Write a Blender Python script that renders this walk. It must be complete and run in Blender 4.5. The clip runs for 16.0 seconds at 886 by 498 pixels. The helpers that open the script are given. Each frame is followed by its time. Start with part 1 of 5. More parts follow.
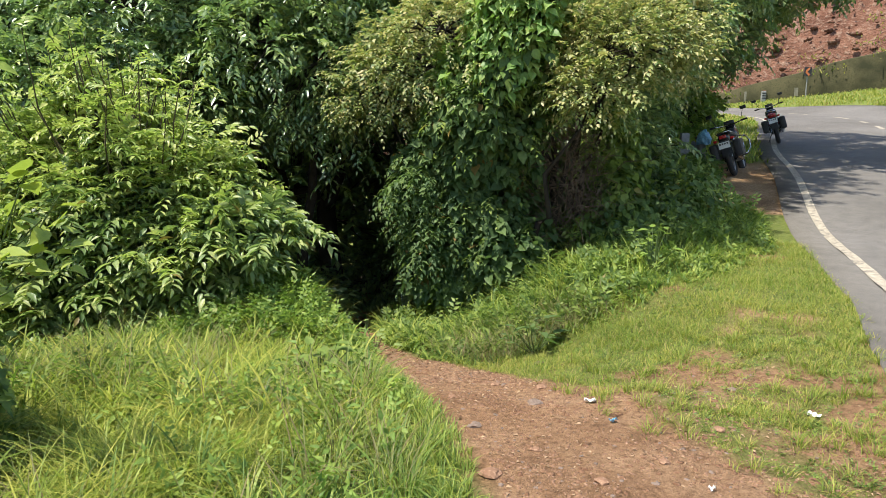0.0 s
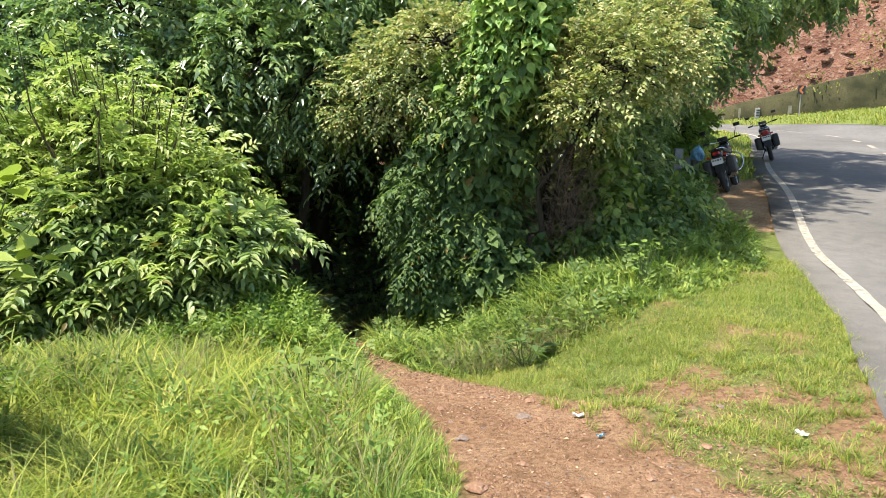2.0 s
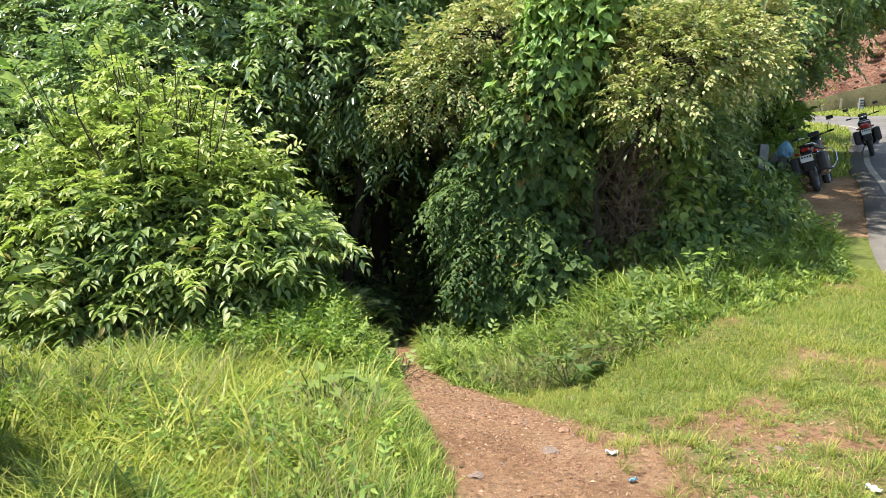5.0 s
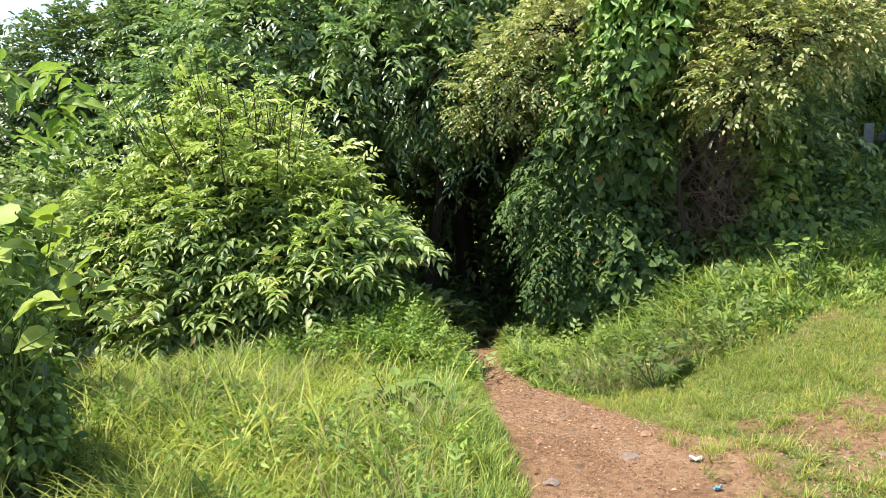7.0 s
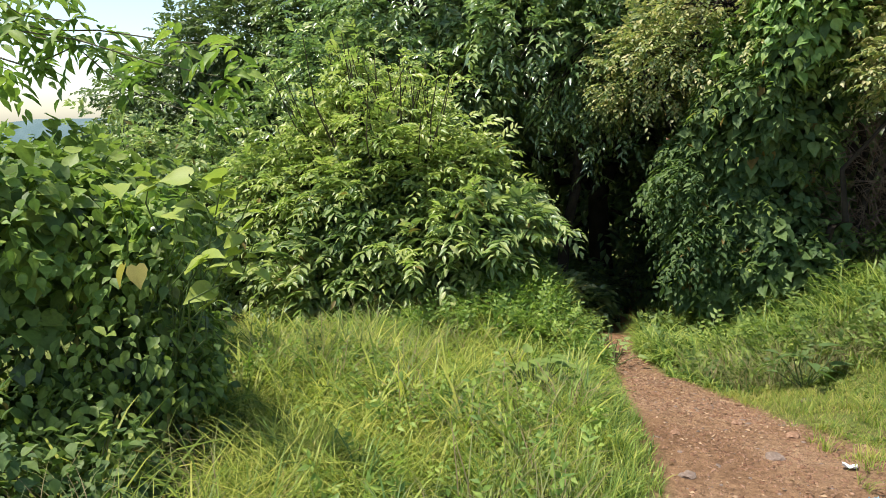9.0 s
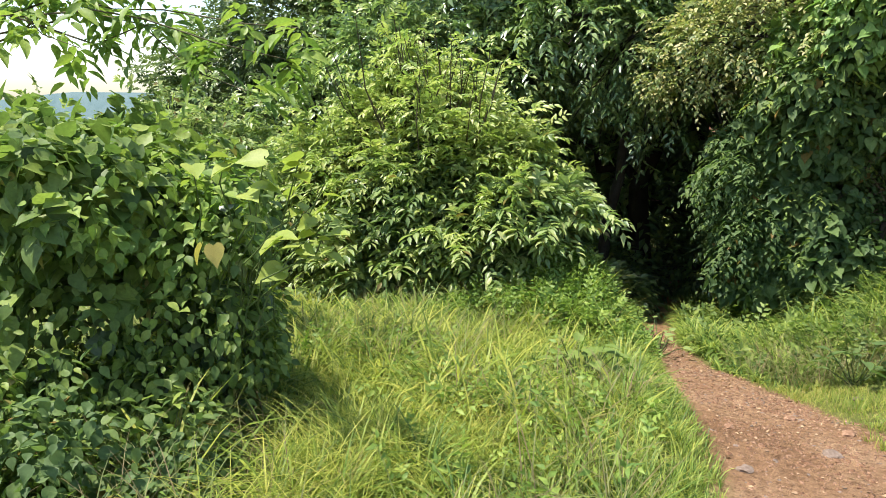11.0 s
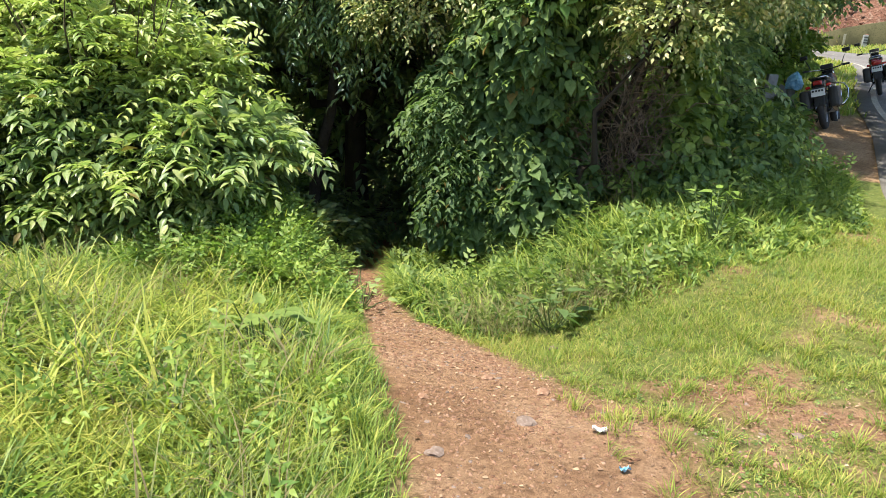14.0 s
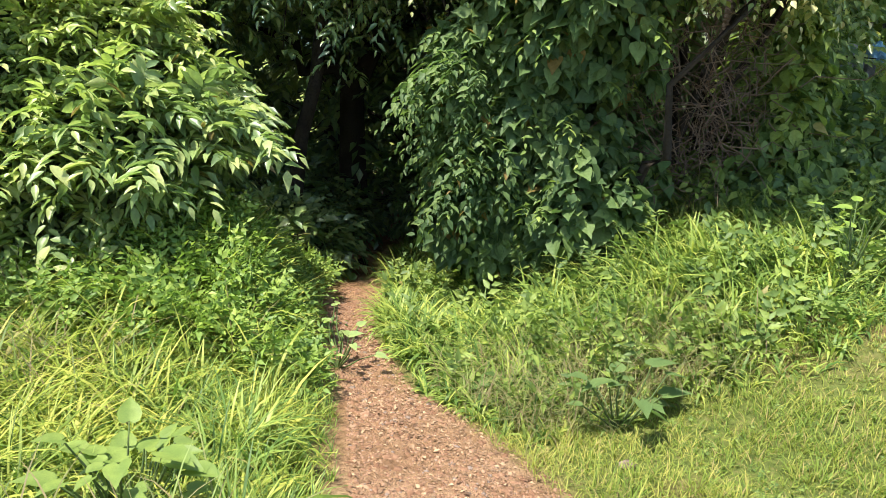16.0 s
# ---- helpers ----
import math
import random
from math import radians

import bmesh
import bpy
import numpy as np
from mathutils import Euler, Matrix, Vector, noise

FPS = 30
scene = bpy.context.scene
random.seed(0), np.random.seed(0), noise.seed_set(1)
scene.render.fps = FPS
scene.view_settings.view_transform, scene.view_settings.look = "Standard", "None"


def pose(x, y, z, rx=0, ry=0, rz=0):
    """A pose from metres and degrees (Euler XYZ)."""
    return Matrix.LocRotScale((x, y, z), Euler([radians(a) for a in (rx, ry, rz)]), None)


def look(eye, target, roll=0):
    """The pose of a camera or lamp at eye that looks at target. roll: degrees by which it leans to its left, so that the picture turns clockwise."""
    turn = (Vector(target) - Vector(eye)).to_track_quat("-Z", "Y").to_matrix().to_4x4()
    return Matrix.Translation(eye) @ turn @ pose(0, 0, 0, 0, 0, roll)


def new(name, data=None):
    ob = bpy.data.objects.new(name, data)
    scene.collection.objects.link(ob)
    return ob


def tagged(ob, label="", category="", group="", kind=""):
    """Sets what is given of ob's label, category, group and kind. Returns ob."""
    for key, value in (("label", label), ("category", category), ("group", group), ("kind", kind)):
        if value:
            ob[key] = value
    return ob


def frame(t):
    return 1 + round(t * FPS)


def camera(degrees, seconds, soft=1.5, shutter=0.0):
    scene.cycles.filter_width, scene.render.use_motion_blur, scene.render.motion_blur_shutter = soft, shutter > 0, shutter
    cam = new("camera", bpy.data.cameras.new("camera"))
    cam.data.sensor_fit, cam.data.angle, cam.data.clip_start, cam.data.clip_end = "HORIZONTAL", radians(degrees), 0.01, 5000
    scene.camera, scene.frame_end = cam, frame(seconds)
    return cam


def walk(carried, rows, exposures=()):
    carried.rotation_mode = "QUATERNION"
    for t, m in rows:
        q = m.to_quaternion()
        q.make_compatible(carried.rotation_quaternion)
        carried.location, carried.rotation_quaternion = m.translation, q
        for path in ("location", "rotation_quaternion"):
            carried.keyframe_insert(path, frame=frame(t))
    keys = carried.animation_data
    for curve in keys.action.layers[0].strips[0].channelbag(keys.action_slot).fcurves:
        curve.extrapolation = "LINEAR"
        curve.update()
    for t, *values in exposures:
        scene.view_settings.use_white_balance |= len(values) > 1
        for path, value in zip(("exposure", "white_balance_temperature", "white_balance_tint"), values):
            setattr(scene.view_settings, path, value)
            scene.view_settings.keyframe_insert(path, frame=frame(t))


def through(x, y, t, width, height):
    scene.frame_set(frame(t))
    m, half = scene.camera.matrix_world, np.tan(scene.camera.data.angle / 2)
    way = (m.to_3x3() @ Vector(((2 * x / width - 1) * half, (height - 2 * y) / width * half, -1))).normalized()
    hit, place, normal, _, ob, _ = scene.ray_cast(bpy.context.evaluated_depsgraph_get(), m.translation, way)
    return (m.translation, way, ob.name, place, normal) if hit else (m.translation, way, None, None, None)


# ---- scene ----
cam = camera(62.4, 16.0, soft=0.4)
PATH = [
    (0, (-0.177, -0.043, 1.67), (-0.177, 1.929, 1.336), -0.1),
    (0.5, (-0.162, -0.06, 1.68), (-0.137, 1.92, 1.403), -0.1),
    (1, (-0.154, -0.072, 1.688), (-0.138, 1.907, 1.404), -0.0),
    (1.5, (-0.14, -0.054, 1.677), (-0.09, 1.923, 1.376), -0.2),
    (2, (-0.159, -0.036, 1.679), (-0.142, 1.941, 1.373), 1.0),
    (2.5, (-0.18, -0.058, 1.673), (-0.252, 1.913, 1.344), 2.6),
    (3, (-0.178, -0.051, 1.658), (-0.352, 1.915, 1.332), 1.7),
    (3.2, (-0.168, -0.035, 1.661), (-0.371, 1.926, 1.324), 0.7),
    (5.3, (0.246, 0.41, 1.748), (0.03, 2.373, 1.429), 0.5),
    (5.5, (0.266, 0.416, 1.736), (-0.03, 2.37, 1.427), 0.4),
    (6, (0.287, 0.439, 1.759), (-0.206, 2.344, 1.4), -2.2),
    (6.5, (0.336, 0.446, 1.758), (-0.123, 2.367, 1.446), -2.9),
    (7, (0.318, 0.456, 1.757), (-0.138, 2.376, 1.433), -2.7),
    (7.5, (0.304, 0.478, 1.744), (-0.214, 2.381, 1.408), -2.3),
    (8, (0.259, 0.438, 1.751), (-0.376, 2.297, 1.379), -1.6),
    (8.5, (0.258, 0.434, 1.757), (-0.476, 2.257, 1.387), -1.3),
    (9, (0.249, 0.433, 1.748), (-0.536, 2.235, 1.378), -1.5),
    (9.2, (0.241, 0.429, 1.747), (-0.581, 2.213, 1.371), -1.4),
    (11.3, (0.082, 0.316, 1.781), (-0.758, 2.082, 1.36), 0.0),
    (11.5, (0.116, 0.325, 1.768), (-0.678, 2.11, 1.336), 0.7),
    (12, (0.167, 0.343, 1.769), (-0.598, 2.142, 1.348), 0.4),
    (12.5, (0.249, 0.385, 1.742), (-0.406, 2.213, 1.262), 0.5),
    (13, (0.293, 0.585, 1.693), (-0.136, 2.453, 1.121), 1.1),
    (13.5, (0.234, 0.902, 1.663), (0.12, 2.81, 1.077), 4.2),
    (14, (0.169, 1.184, 1.649), (0.027, 3.102, 1.099), 4.6),
    (14.1, (0.189, 1.257, 1.642), (-0.054, 3.156, 1.063), 4.0),
    (14.5, (0.152, 1.584, 1.642), (-0.138, 3.483, 1.086), 4.2),
    (15, (0.122, 2.011, 1.583), (0.019, 3.916, 0.982), 5.4),
    (15.3, (0.102, 2.289, 1.553), (-0.004, 4.204, 0.985), 5.5),
    (15.5, (0.105, 2.541, 1.534), (-0.168, 4.459, 1.037), 4.5),
    (16, (-0.009, 3.029, 1.482), (-0.171, 4.921, 0.856), 5.4),
]
walk(cam, [(t, look(eye, target, roll)) for t, eye, target, roll in PATH], exposures=[(0, 0.82), (0.5, 0.93), (2.5, 1.17), (5.5, 1.17), (7, 1.14), (8.5, 1.06), (9, 0.7), (11.3, 1.05), (12.5, 1.18), (13.5, 1.32), (14, 1.2), (14.5, 1.12), (15, 1.1), (16, 1.36)])

# ---------------------------------------------------------------- world, sun
SUN_EL, SUN_AZ = 69.0, -116.0          # height, and bearing of the sun (degrees clockwise from +y)
world = bpy.data.worlds.new("World")
scene.world = world
world.use_nodes = True
wn, wl = world.node_tree.nodes, world.node_tree.links
wn.clear()
w_out = wn.new("ShaderNodeOutputWorld")
w_bg = wn.new("ShaderNodeBackground")
w_sky = wn.new("ShaderNodeTexSky")
w_sky.sky_type = "NISHITA"
w_sky.sun_disc = False
w_sky.sun_elevation = radians(SUN_EL)
w_sky.sun_rotation = radians(SUN_AZ)
w_sky.air_density, w_sky.dust_density, w_sky.ozone_density = 1.0, 1.0, 1.0
w_bg.inputs["Strength"].default_value = 0.15
wl.new(w_sky.outputs["Color"], w_bg.inputs["Color"])
wl.new(w_bg.outputs["Background"], w_out.inputs["Surface"])
sun = new("sun", bpy.data.lights.new("sun", "SUN"))
sun.data.energy, sun.data.angle, sun.data.color = 4.6, radians(1.2), (1.0, 0.955, 0.87)
sun.matrix_world = look((0, 0, 30), (-math.sin(radians(SUN_AZ)) * math.cos(radians(SUN_EL)),
                                     -math.cos(radians(SUN_AZ)) * math.cos(radians(SUN_EL)), 30 - math.sin(radians(SUN_EL))))

# ---------------------------------------------------------------- materials


def material(name, rough=0.8, spec=0.5, metal=0.0):
    m = bpy.data.materials.new(name)
    m.use_nodes = True
    b = m.node_tree.nodes["Principled BSDF"]
    b.inputs["Roughness"].default_value = rough
    b.inputs["Specular IOR Level"].default_value = spec
    b.inputs["Metallic"].default_value = metal
    return m, m.node_tree.nodes, m.node_tree.links, b


def ramp(nodes, stops):
    r = nodes.new("ShaderNodeValToRGB")
    e = r.color_ramp.elements
    while len(e) < len(stops):
        e.new(0.5)
    for k, (p, c) in zip(e, stops):
        k.position, k.color = p, (*c, 1)
    return r


def noise_node(nodes, links, scale, detail=4.0, rough=0.6, coords="Object"):
    tc = nodes.new("ShaderNodeTexCoord")
    n = nodes.new("ShaderNodeTexNoise")
    n.inputs["Scale"].default_value, n.inputs["Detail"].default_value, n.inputs["Roughness"].default_value = scale, detail, rough
    links.new(tc.outputs[coords], n.inputs["Vector"])
    return n


def mix(nodes, links, a, b, f, mode="MIX"):
    x = nodes.new("ShaderNodeMix")
    x.data_type, x.blend_type = "RGBA", mode
    for s, v in ((x.inputs[6], a), (x.inputs[7], b), (x.inputs[0], f)):
        if isinstance(v, (int, float)):
            s.default_value = v
        elif isinstance(v, tuple):
            s.default_value = (*v, 1)
        else:
            links.new(v, s)
    return x.outputs[2]


def bump(nodes, links, height, strength, distance, bsdf):
    b = nodes.new("ShaderNodeBump")
    b.inputs["Strength"].default_value, b.inputs["Distance"].default_value = strength, distance
    links.new(height, b.inputs["Height"])
    links.new(b.outputs["Normal"], bsdf.inputs["Normal"])


def surface(name, a, b, c, scale=3.0, fine=60.0, rough=0.8, spec=0.4, metal=0.0, relief=0.3, depth=0.01):
    """A plain surface: a broad stain of two colours, a fine grain towards a third, and relief."""
    m, n, l, p = material(name, rough, spec, metal)
    n1, n2 = noise_node(n, l, scale, 5), noise_node(n, l, fine, 3, 0.7)
    r1 = ramp(n, [(0.35, a), (0.65, b)])
    l.new(n1.outputs["Fac"], r1.inputs["Fac"])
    r2 = ramp(n, [(0.5, (0, 0, 0)), (0.75, (1, 1, 1))])
    l.new(n2.outputs["Fac"], r2.inputs["Fac"])
    l.new(mix(n, l, r1.outputs["Color"], c, r2.outputs["Color"]), p.inputs["Base Color"])
    bump(n, l, n2.outputs["Fac"], relief, depth, p)
    return m


def leaf_material(name, cols, rough=0.42, spec=0.45, through=0.35, patch=0.9, dry=None):
    """Leaves: each leaf its own tint, broad patches of two tones, some light let through."""
    m, n, l, p = material(name, rough, spec)
    geo = n.new("ShaderNodeNewGeometry")
    k = len(cols)
    cols = [(1.4 * r, 1.03 * g, 1.88 * b) for r, g, b in cols]
    r1 = ramp(n, [(i / max(1, k - 1), c) for i, c in enumerate(cols)])
    big = noise_node(n, l, patch, 3)
    add = n.new("ShaderNodeMath")
    add.operation = "MULTIPLY_ADD"
    l.new(big.outputs["Fac"], add.inputs[0])
    add.inputs[1].default_value, add.inputs[2].default_value = 1.1, -0.55
    tot = n.new("ShaderNodeMath")
    tot.operation, tot.use_clamp = "ADD", True
    l.new(geo.outputs["Random Per Island"], tot.inputs[0])
    l.new(add.outputs[0], tot.inputs[1])
    l.new(tot.outputs[0], r1.inputs["Fac"])
    col = r1.outputs["Color"]
    if dry:
        pick = n.new("ShaderNodeMath")
        pick.operation = "FRACT"
        scl = n.new("ShaderNodeMath")
        scl.operation = "MULTIPLY"
        scl.inputs[1].default_value = 37.7
        l.new(geo.outputs["Random Per Island"], scl.inputs[0])
        l.new(scl.outputs[0], pick.inputs[0])
        gt = n.new("ShaderNodeMath")
        gt.operation = "GREATER_THAN"
        gt.inputs[1].default_value = 1.0 - dry[1]
        l.new(pick.outputs[0], gt.inputs[0])
        col = mix(n, l, col, dry[0], gt.outputs[0])
    vein = noise_node(n, l, 45.0, 2)
    vr = ramp(n, [(0.3, (0.8, 0.8, 0.8)), (0.7, (1.12, 1.12, 1.12))])
    l.new(vein.outputs["Fac"], vr.inputs["Fac"])
    col = mix(n, l, col, vr.outputs["Color"], 1.0, "MULTIPLY")
    l.new(col, p.inputs["Base Color"])
    tr = n.new("ShaderNodeBsdfTranslucent")
    warm = mix(n, l, col, (0.94, 1.06, 0.68), 1.0, "MULTIPLY")
    l.new(warm, tr.inputs["Color"])
    ms = n.new("ShaderNodeMixShader")
    ms.inputs[0].default_value = through
    l.new(p.outputs["BSDF"], ms.inputs[1])
    l.new(tr.outputs["BSDF"], ms.inputs[2])
    l.new(ms.outputs["Shader"], n["Material Output"].inputs["Surface"])
    return m


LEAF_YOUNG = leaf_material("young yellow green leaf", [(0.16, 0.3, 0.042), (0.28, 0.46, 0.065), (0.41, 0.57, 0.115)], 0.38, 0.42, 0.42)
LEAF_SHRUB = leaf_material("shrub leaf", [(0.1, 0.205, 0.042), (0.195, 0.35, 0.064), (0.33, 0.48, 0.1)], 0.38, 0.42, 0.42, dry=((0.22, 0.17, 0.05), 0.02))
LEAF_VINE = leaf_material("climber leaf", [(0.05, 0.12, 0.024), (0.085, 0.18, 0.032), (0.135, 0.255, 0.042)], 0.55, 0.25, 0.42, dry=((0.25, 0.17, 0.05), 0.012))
# Lit copies of the climber leaf: full sun is put into the colour.
LEAF_VINE_TOP = leaf_material("climber leaf coloured as sunlit", [(0.09, 0.21, 0.025), (0.155, 0.31, 0.034), (0.24, 0.41, 0.045)], 0.48, 0.28, 0.42)
LEAF_SUNNY = leaf_material("climber leaf coloured as brightly sunlit", [(0.13, 0.3, 0.045), (0.21, 0.42, 0.06), (0.32, 0.52, 0.085)], 0.45, 0.3, 0.45)
LEAF_YELLOW = leaf_material("small yellowish leaf", [(0.1, 0.2, 0.038), (0.23, 0.34, 0.062), (0.44, 0.52, 0.14)], 0.42, 0.35, 0.38, dry=((0.40, 0.34, 0.12), 0.03))
LEAF_FOREST = leaf_material("forest leaf", [(0.085, 0.19, 0.046), (0.165, 0.32, 0.065), (0.29, 0.46, 0.09)], 0.3, 0.8, 0.4, 0.7)
# Dark leaf colour; inside bushes and thicket it stands in for shade.
LEAF_DARK = leaf_material("dark leaf", [(0.05, 0.11, 0.024), (0.095, 0.18, 0.034), (0.14, 0.24, 0.042)], 0.36, 0.5, 0.36, 0.6)
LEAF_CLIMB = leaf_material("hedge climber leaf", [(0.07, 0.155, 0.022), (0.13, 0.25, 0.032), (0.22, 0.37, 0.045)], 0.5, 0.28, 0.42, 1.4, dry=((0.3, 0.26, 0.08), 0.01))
LEAF_BIG = leaf_material("broad soft leaf", [(0.15, 0.29, 0.03), (0.23, 0.38, 0.04), (0.32, 0.46, 0.05)], 0.5, 0.3, 0.42)
LEAF_GOLD = leaf_material("yellowed leaf", [(0.30, 0.36, 0.05), (0.36, 0.40, 0.06), (0.40, 0.42, 0.07)], 0.5, 0.35, 0.42)
GRASS_TALL = leaf_material("tall grass blade", [(0.068, 0.15, 0.014), (0.215, 0.36, 0.03), (0.39, 0.5, 0.062)], 0.5, 0.25, 0.5, 1.7, dry=((0.34, 0.3, 0.1), 0.035))
GRASS_SHORT = leaf_material("short turf blade", [(0.12, 0.24, 0.024), (0.21, 0.34, 0.036), (0.36, 0.43, 0.065)], 0.6, 0.2, 0.48, 1.3, dry=((0.42, 0.34, 0.14), 0.10))
GRASS_LUSH = leaf_material("lush green blade", [(0.055, 0.145, 0.017), (0.155, 0.3, 0.032), (0.3, 0.44, 0.052)], 0.48, 0.28, 0.4, 1.8)
GRASS_RUST = leaf_material("rusty seeding grass", [(0.13, 0.21, 0.04), (0.2, 0.2, 0.06), (0.17, 0.29, 0.045)], 0.65, 0.2, 0.35, 1.5)
DRY_LEAF = leaf_material("dry brown leaf", [(0.09, 0.07, 0.022), (0.2, 0.17, 0.055), (0.34, 0.31, 0.1)], 0.8, 0.2, 0.15, 2.0)
BARK = surface("bark", (0.028, 0.022, 0.016), (0.055, 0.043, 0.032), (0.02, 0.016, 0.012), 4, 40, 0.9, 0.2, 0, 0.8, 0.02)
STEM = surface("green brown stem", (0.06, 0.05, 0.025), (0.11, 0.09, 0.04), (0.05, 0.04, 0.03), 8, 60, 0.75, 0.3)
STEM_SOFT = surface("soft green stem", (0.07, 0.11, 0.03), (0.12, 0.17, 0.045), (0.09, 0.08, 0.035), 8, 60, 0.6, 0.35)
DRY_TWIG = surface("dry twig", (0.11, 0.075, 0.05), (0.18, 0.125, 0.085), (0.08, 0.055, 0.04), 9, 80, 0.85, 0.2)


def soil_material():
    m, n, l, p = material("soil", 0.95, 0.15)
    n1, n2, n3 = noise_node(n, l, 1.3, 6, 0.65), noise_node(n, l, 22, 7, 0.75), noise_node(n, l, 130, 4, 0.75)
    soil = ramp(n, [(0.3, (0.24, 0.133, 0.07)), (0.5, (0.37, 0.224, 0.124)), (0.72, (0.49, 0.325, 0.195))])
    l.new(n1.outputs["Fac"], soil.inputs["Fac"])
    clod = ramp(n, [(0.36, (0.5, 0.44, 0.4)), (0.5, (1.0, 0.97, 0.94)), (0.64, (1.32, 1.3, 1.26))])
    l.new(n2.outputs["Fac"], clod.inputs["Fac"])
    base = mix(n, l, soil.outputs["Color"], clod.outputs["Color"], 0.85, "MULTIPLY")
    grit = ramp(n, [(0.3, (0.6, 0.57, 0.55)), (0.7, (1.25, 1.22, 1.2))])
    l.new(n3.outputs["Fac"], grit.inputs["Fac"])
    base = mix(n, l, base, grit.outputs["Color"], 0.7, "MULTIPLY")
    # litter and moss under the plants, by the sheet's own cover value
    att = n.new("ShaderNodeAttribute")
    att.attribute_name = "cover"
    thatch = ramp(n, [(0.35, (0.1, 0.135, 0.03)), (0.55, (0.18, 0.21, 0.05)), (0.72, (0.28, 0.22, 0.1))])
    l.new(n2.outputs["Fac"], thatch.inputs["Fac"])
    l.new(mix(n, l, base, thatch.outputs["Color"], att.outputs["Fac"]), p.inputs["Base Color"])
    hmix = n.new("ShaderNodeMath")
    hmix.operation = "MULTIPLY_ADD"
    l.new(n3.outputs["Fac"], hmix.inputs[0])
    hmix.inputs[1].default_value = 0.5
    l.new(n2.outputs["Fac"], hmix.inputs[2])
    bump(n, l, hmix.outputs[0], 1.0, 0.04, p)
    return m


def asphalt_material():
    m, n, l, p = material("asphalt", 0.82, 0.35)
    n1, n2, n3 = noise_node(n, l, 0.35, 5, 0.6), noise_node(n, l, 5, 5, 0.7), noise_node(n, l, 220, 2, 0.7)
    a = ramp(n, [(0.3, (0.115, 0.105, 0.09)), (0.7, (0.18, 0.166, 0.147))])
    l.new(n1.outputs["Fac"], a.inputs["Fac"])
    b = ramp(n, [(0.3, (0.78, 0.78, 0.78)), (0.7, (1.12, 1.11, 1.1))])
    l.new(n2.outputs["Fac"], b.inputs["Fac"])
    c = ramp(n, [(0.3, (0.62, 0.62, 0.62)), (0.7, (1.3, 1.3, 1.3))])
    l.new(n3.outputs["Fac"], c.inputs["Fac"])
    col = mix(n, l, mix(n, l, a.outputs["Color"], b.outputs["Color"], 1.0, "MULTIPLY"), c.outputs["Color"], 0.8, "MULTIPLY")
    l.new(col, p.inputs["Base Color"])
    bump(n, l, n3.outputs["Fac"], 0.5, 0.006, p)
    return m


def paint_material():
    m, n, l, p = material("road paint", 0.7, 0.4)
    n1 = noise_node(n, l, 14, 6, 0.75)
    r = ramp(n, [(0.36, (0.13, 0.112, 0.092)), (0.5, (0.34, 0.295, 0.22)), (0.7, (0.48, 0.42, 0.325))])
    l.new(n1.outputs["Fac"], r.inputs["Fac"])
    l.new(r.outputs["Color"], p.inputs["Base Color"])
    bump(n, l, n1.outputs["Fac"], 0.3, 0.004, p)
    return m


SOIL, ASPHALT, PAINT = soil_material(), asphalt_material(), paint_material()
STONE = surface("red brown stone", (0.18, 0.095, 0.055), (0.27, 0.155, 0.092), (0.37, 0.235, 0.148), 14, 60, 0.9, 0.25, 0, 0.5, 0.006)
CLOD = surface("dry red earth clod", (0.13, 0.065, 0.036), (0.21, 0.115, 0.066), (0.28, 0.165, 0.1), 11, 70, 0.95, 0.15, 0, 0.6, 0.006)
STONE_GREY = surface("grey stone", (0.14, 0.098, 0.072), (0.21, 0.152, 0.115), (0.27, 0.205, 0.16), 6, 70, 0.88, 0.25, 0, 0.5, 0.006)
PAPER = surface("crumpled paper", (0.74, 0.72, 0.66), (0.82, 0.8, 0.74), (0.6, 0.56, 0.48), 12, 60, 0.7, 0.3)
CONCRETE = surface("stained concrete", (0.03, 0.03, 0.013), (0.085, 0.075, 0.035), (0.025, 0.03, 0.01), 0.9, 14, 0.9, 0.2, 0, 0.5, 0.02)
CONCRETE_WORN = surface("lime-streaked concrete", (0.16, 0.145, 0.10), (0.26, 0.24, 0.18), (0.12, 0.11, 0.07), 3, 30, 0.9, 0.2, 0, 0.4, 0.01)
CONCRETE_PALE = surface("pale concrete", (0.22, 0.22, 0.21), (0.32, 0.32, 0.30), (0.16, 0.155, 0.145), 5, 50, 0.9, 0.2, 0, 0.4, 0.01)
HILL = surface("cut laterite slope", (0.11, 0.05, 0.032), (0.21, 0.105, 0.068), (0.31, 0.21, 0.15), 0.6, 3.5, 0.95, 0.1, 0, 1.0, 0.3)
BLACK_PAINT = surface("black gloss paint", (0.012, 0.012, 0.014), (0.02, 0.02, 0.022), (0.03, 0.03, 0.03), 6, 60, 0.25, 0.5)
BLACK_PLASTIC = surface("black plastic", (0.02, 0.02, 0.021), (0.03, 0.03, 0.03), (0.045, 0.043, 0.04), 6, 90, 0.55, 0.4)
RUBBER = surface("tyre rubber", (0.018, 0.018, 0.018), (0.03, 0.028, 0.026), (0.05, 0.045, 0.04), 8, 80, 0.85, 0.3)
CHROME = surface("chrome", (0.62, 0.62, 0.62), (0.7, 0.7, 0.7), (0.55, 0.54, 0.52), 6, 60, 0.16, 0.5, 1.0, 0.05)
ALLOY = surface("grey alloy", (0.3, 0.3, 0.31), (0.4, 0.4, 0.4), (0.25, 0.25, 0.25), 8, 70, 0.4, 0.5, 0.8, 0.1)
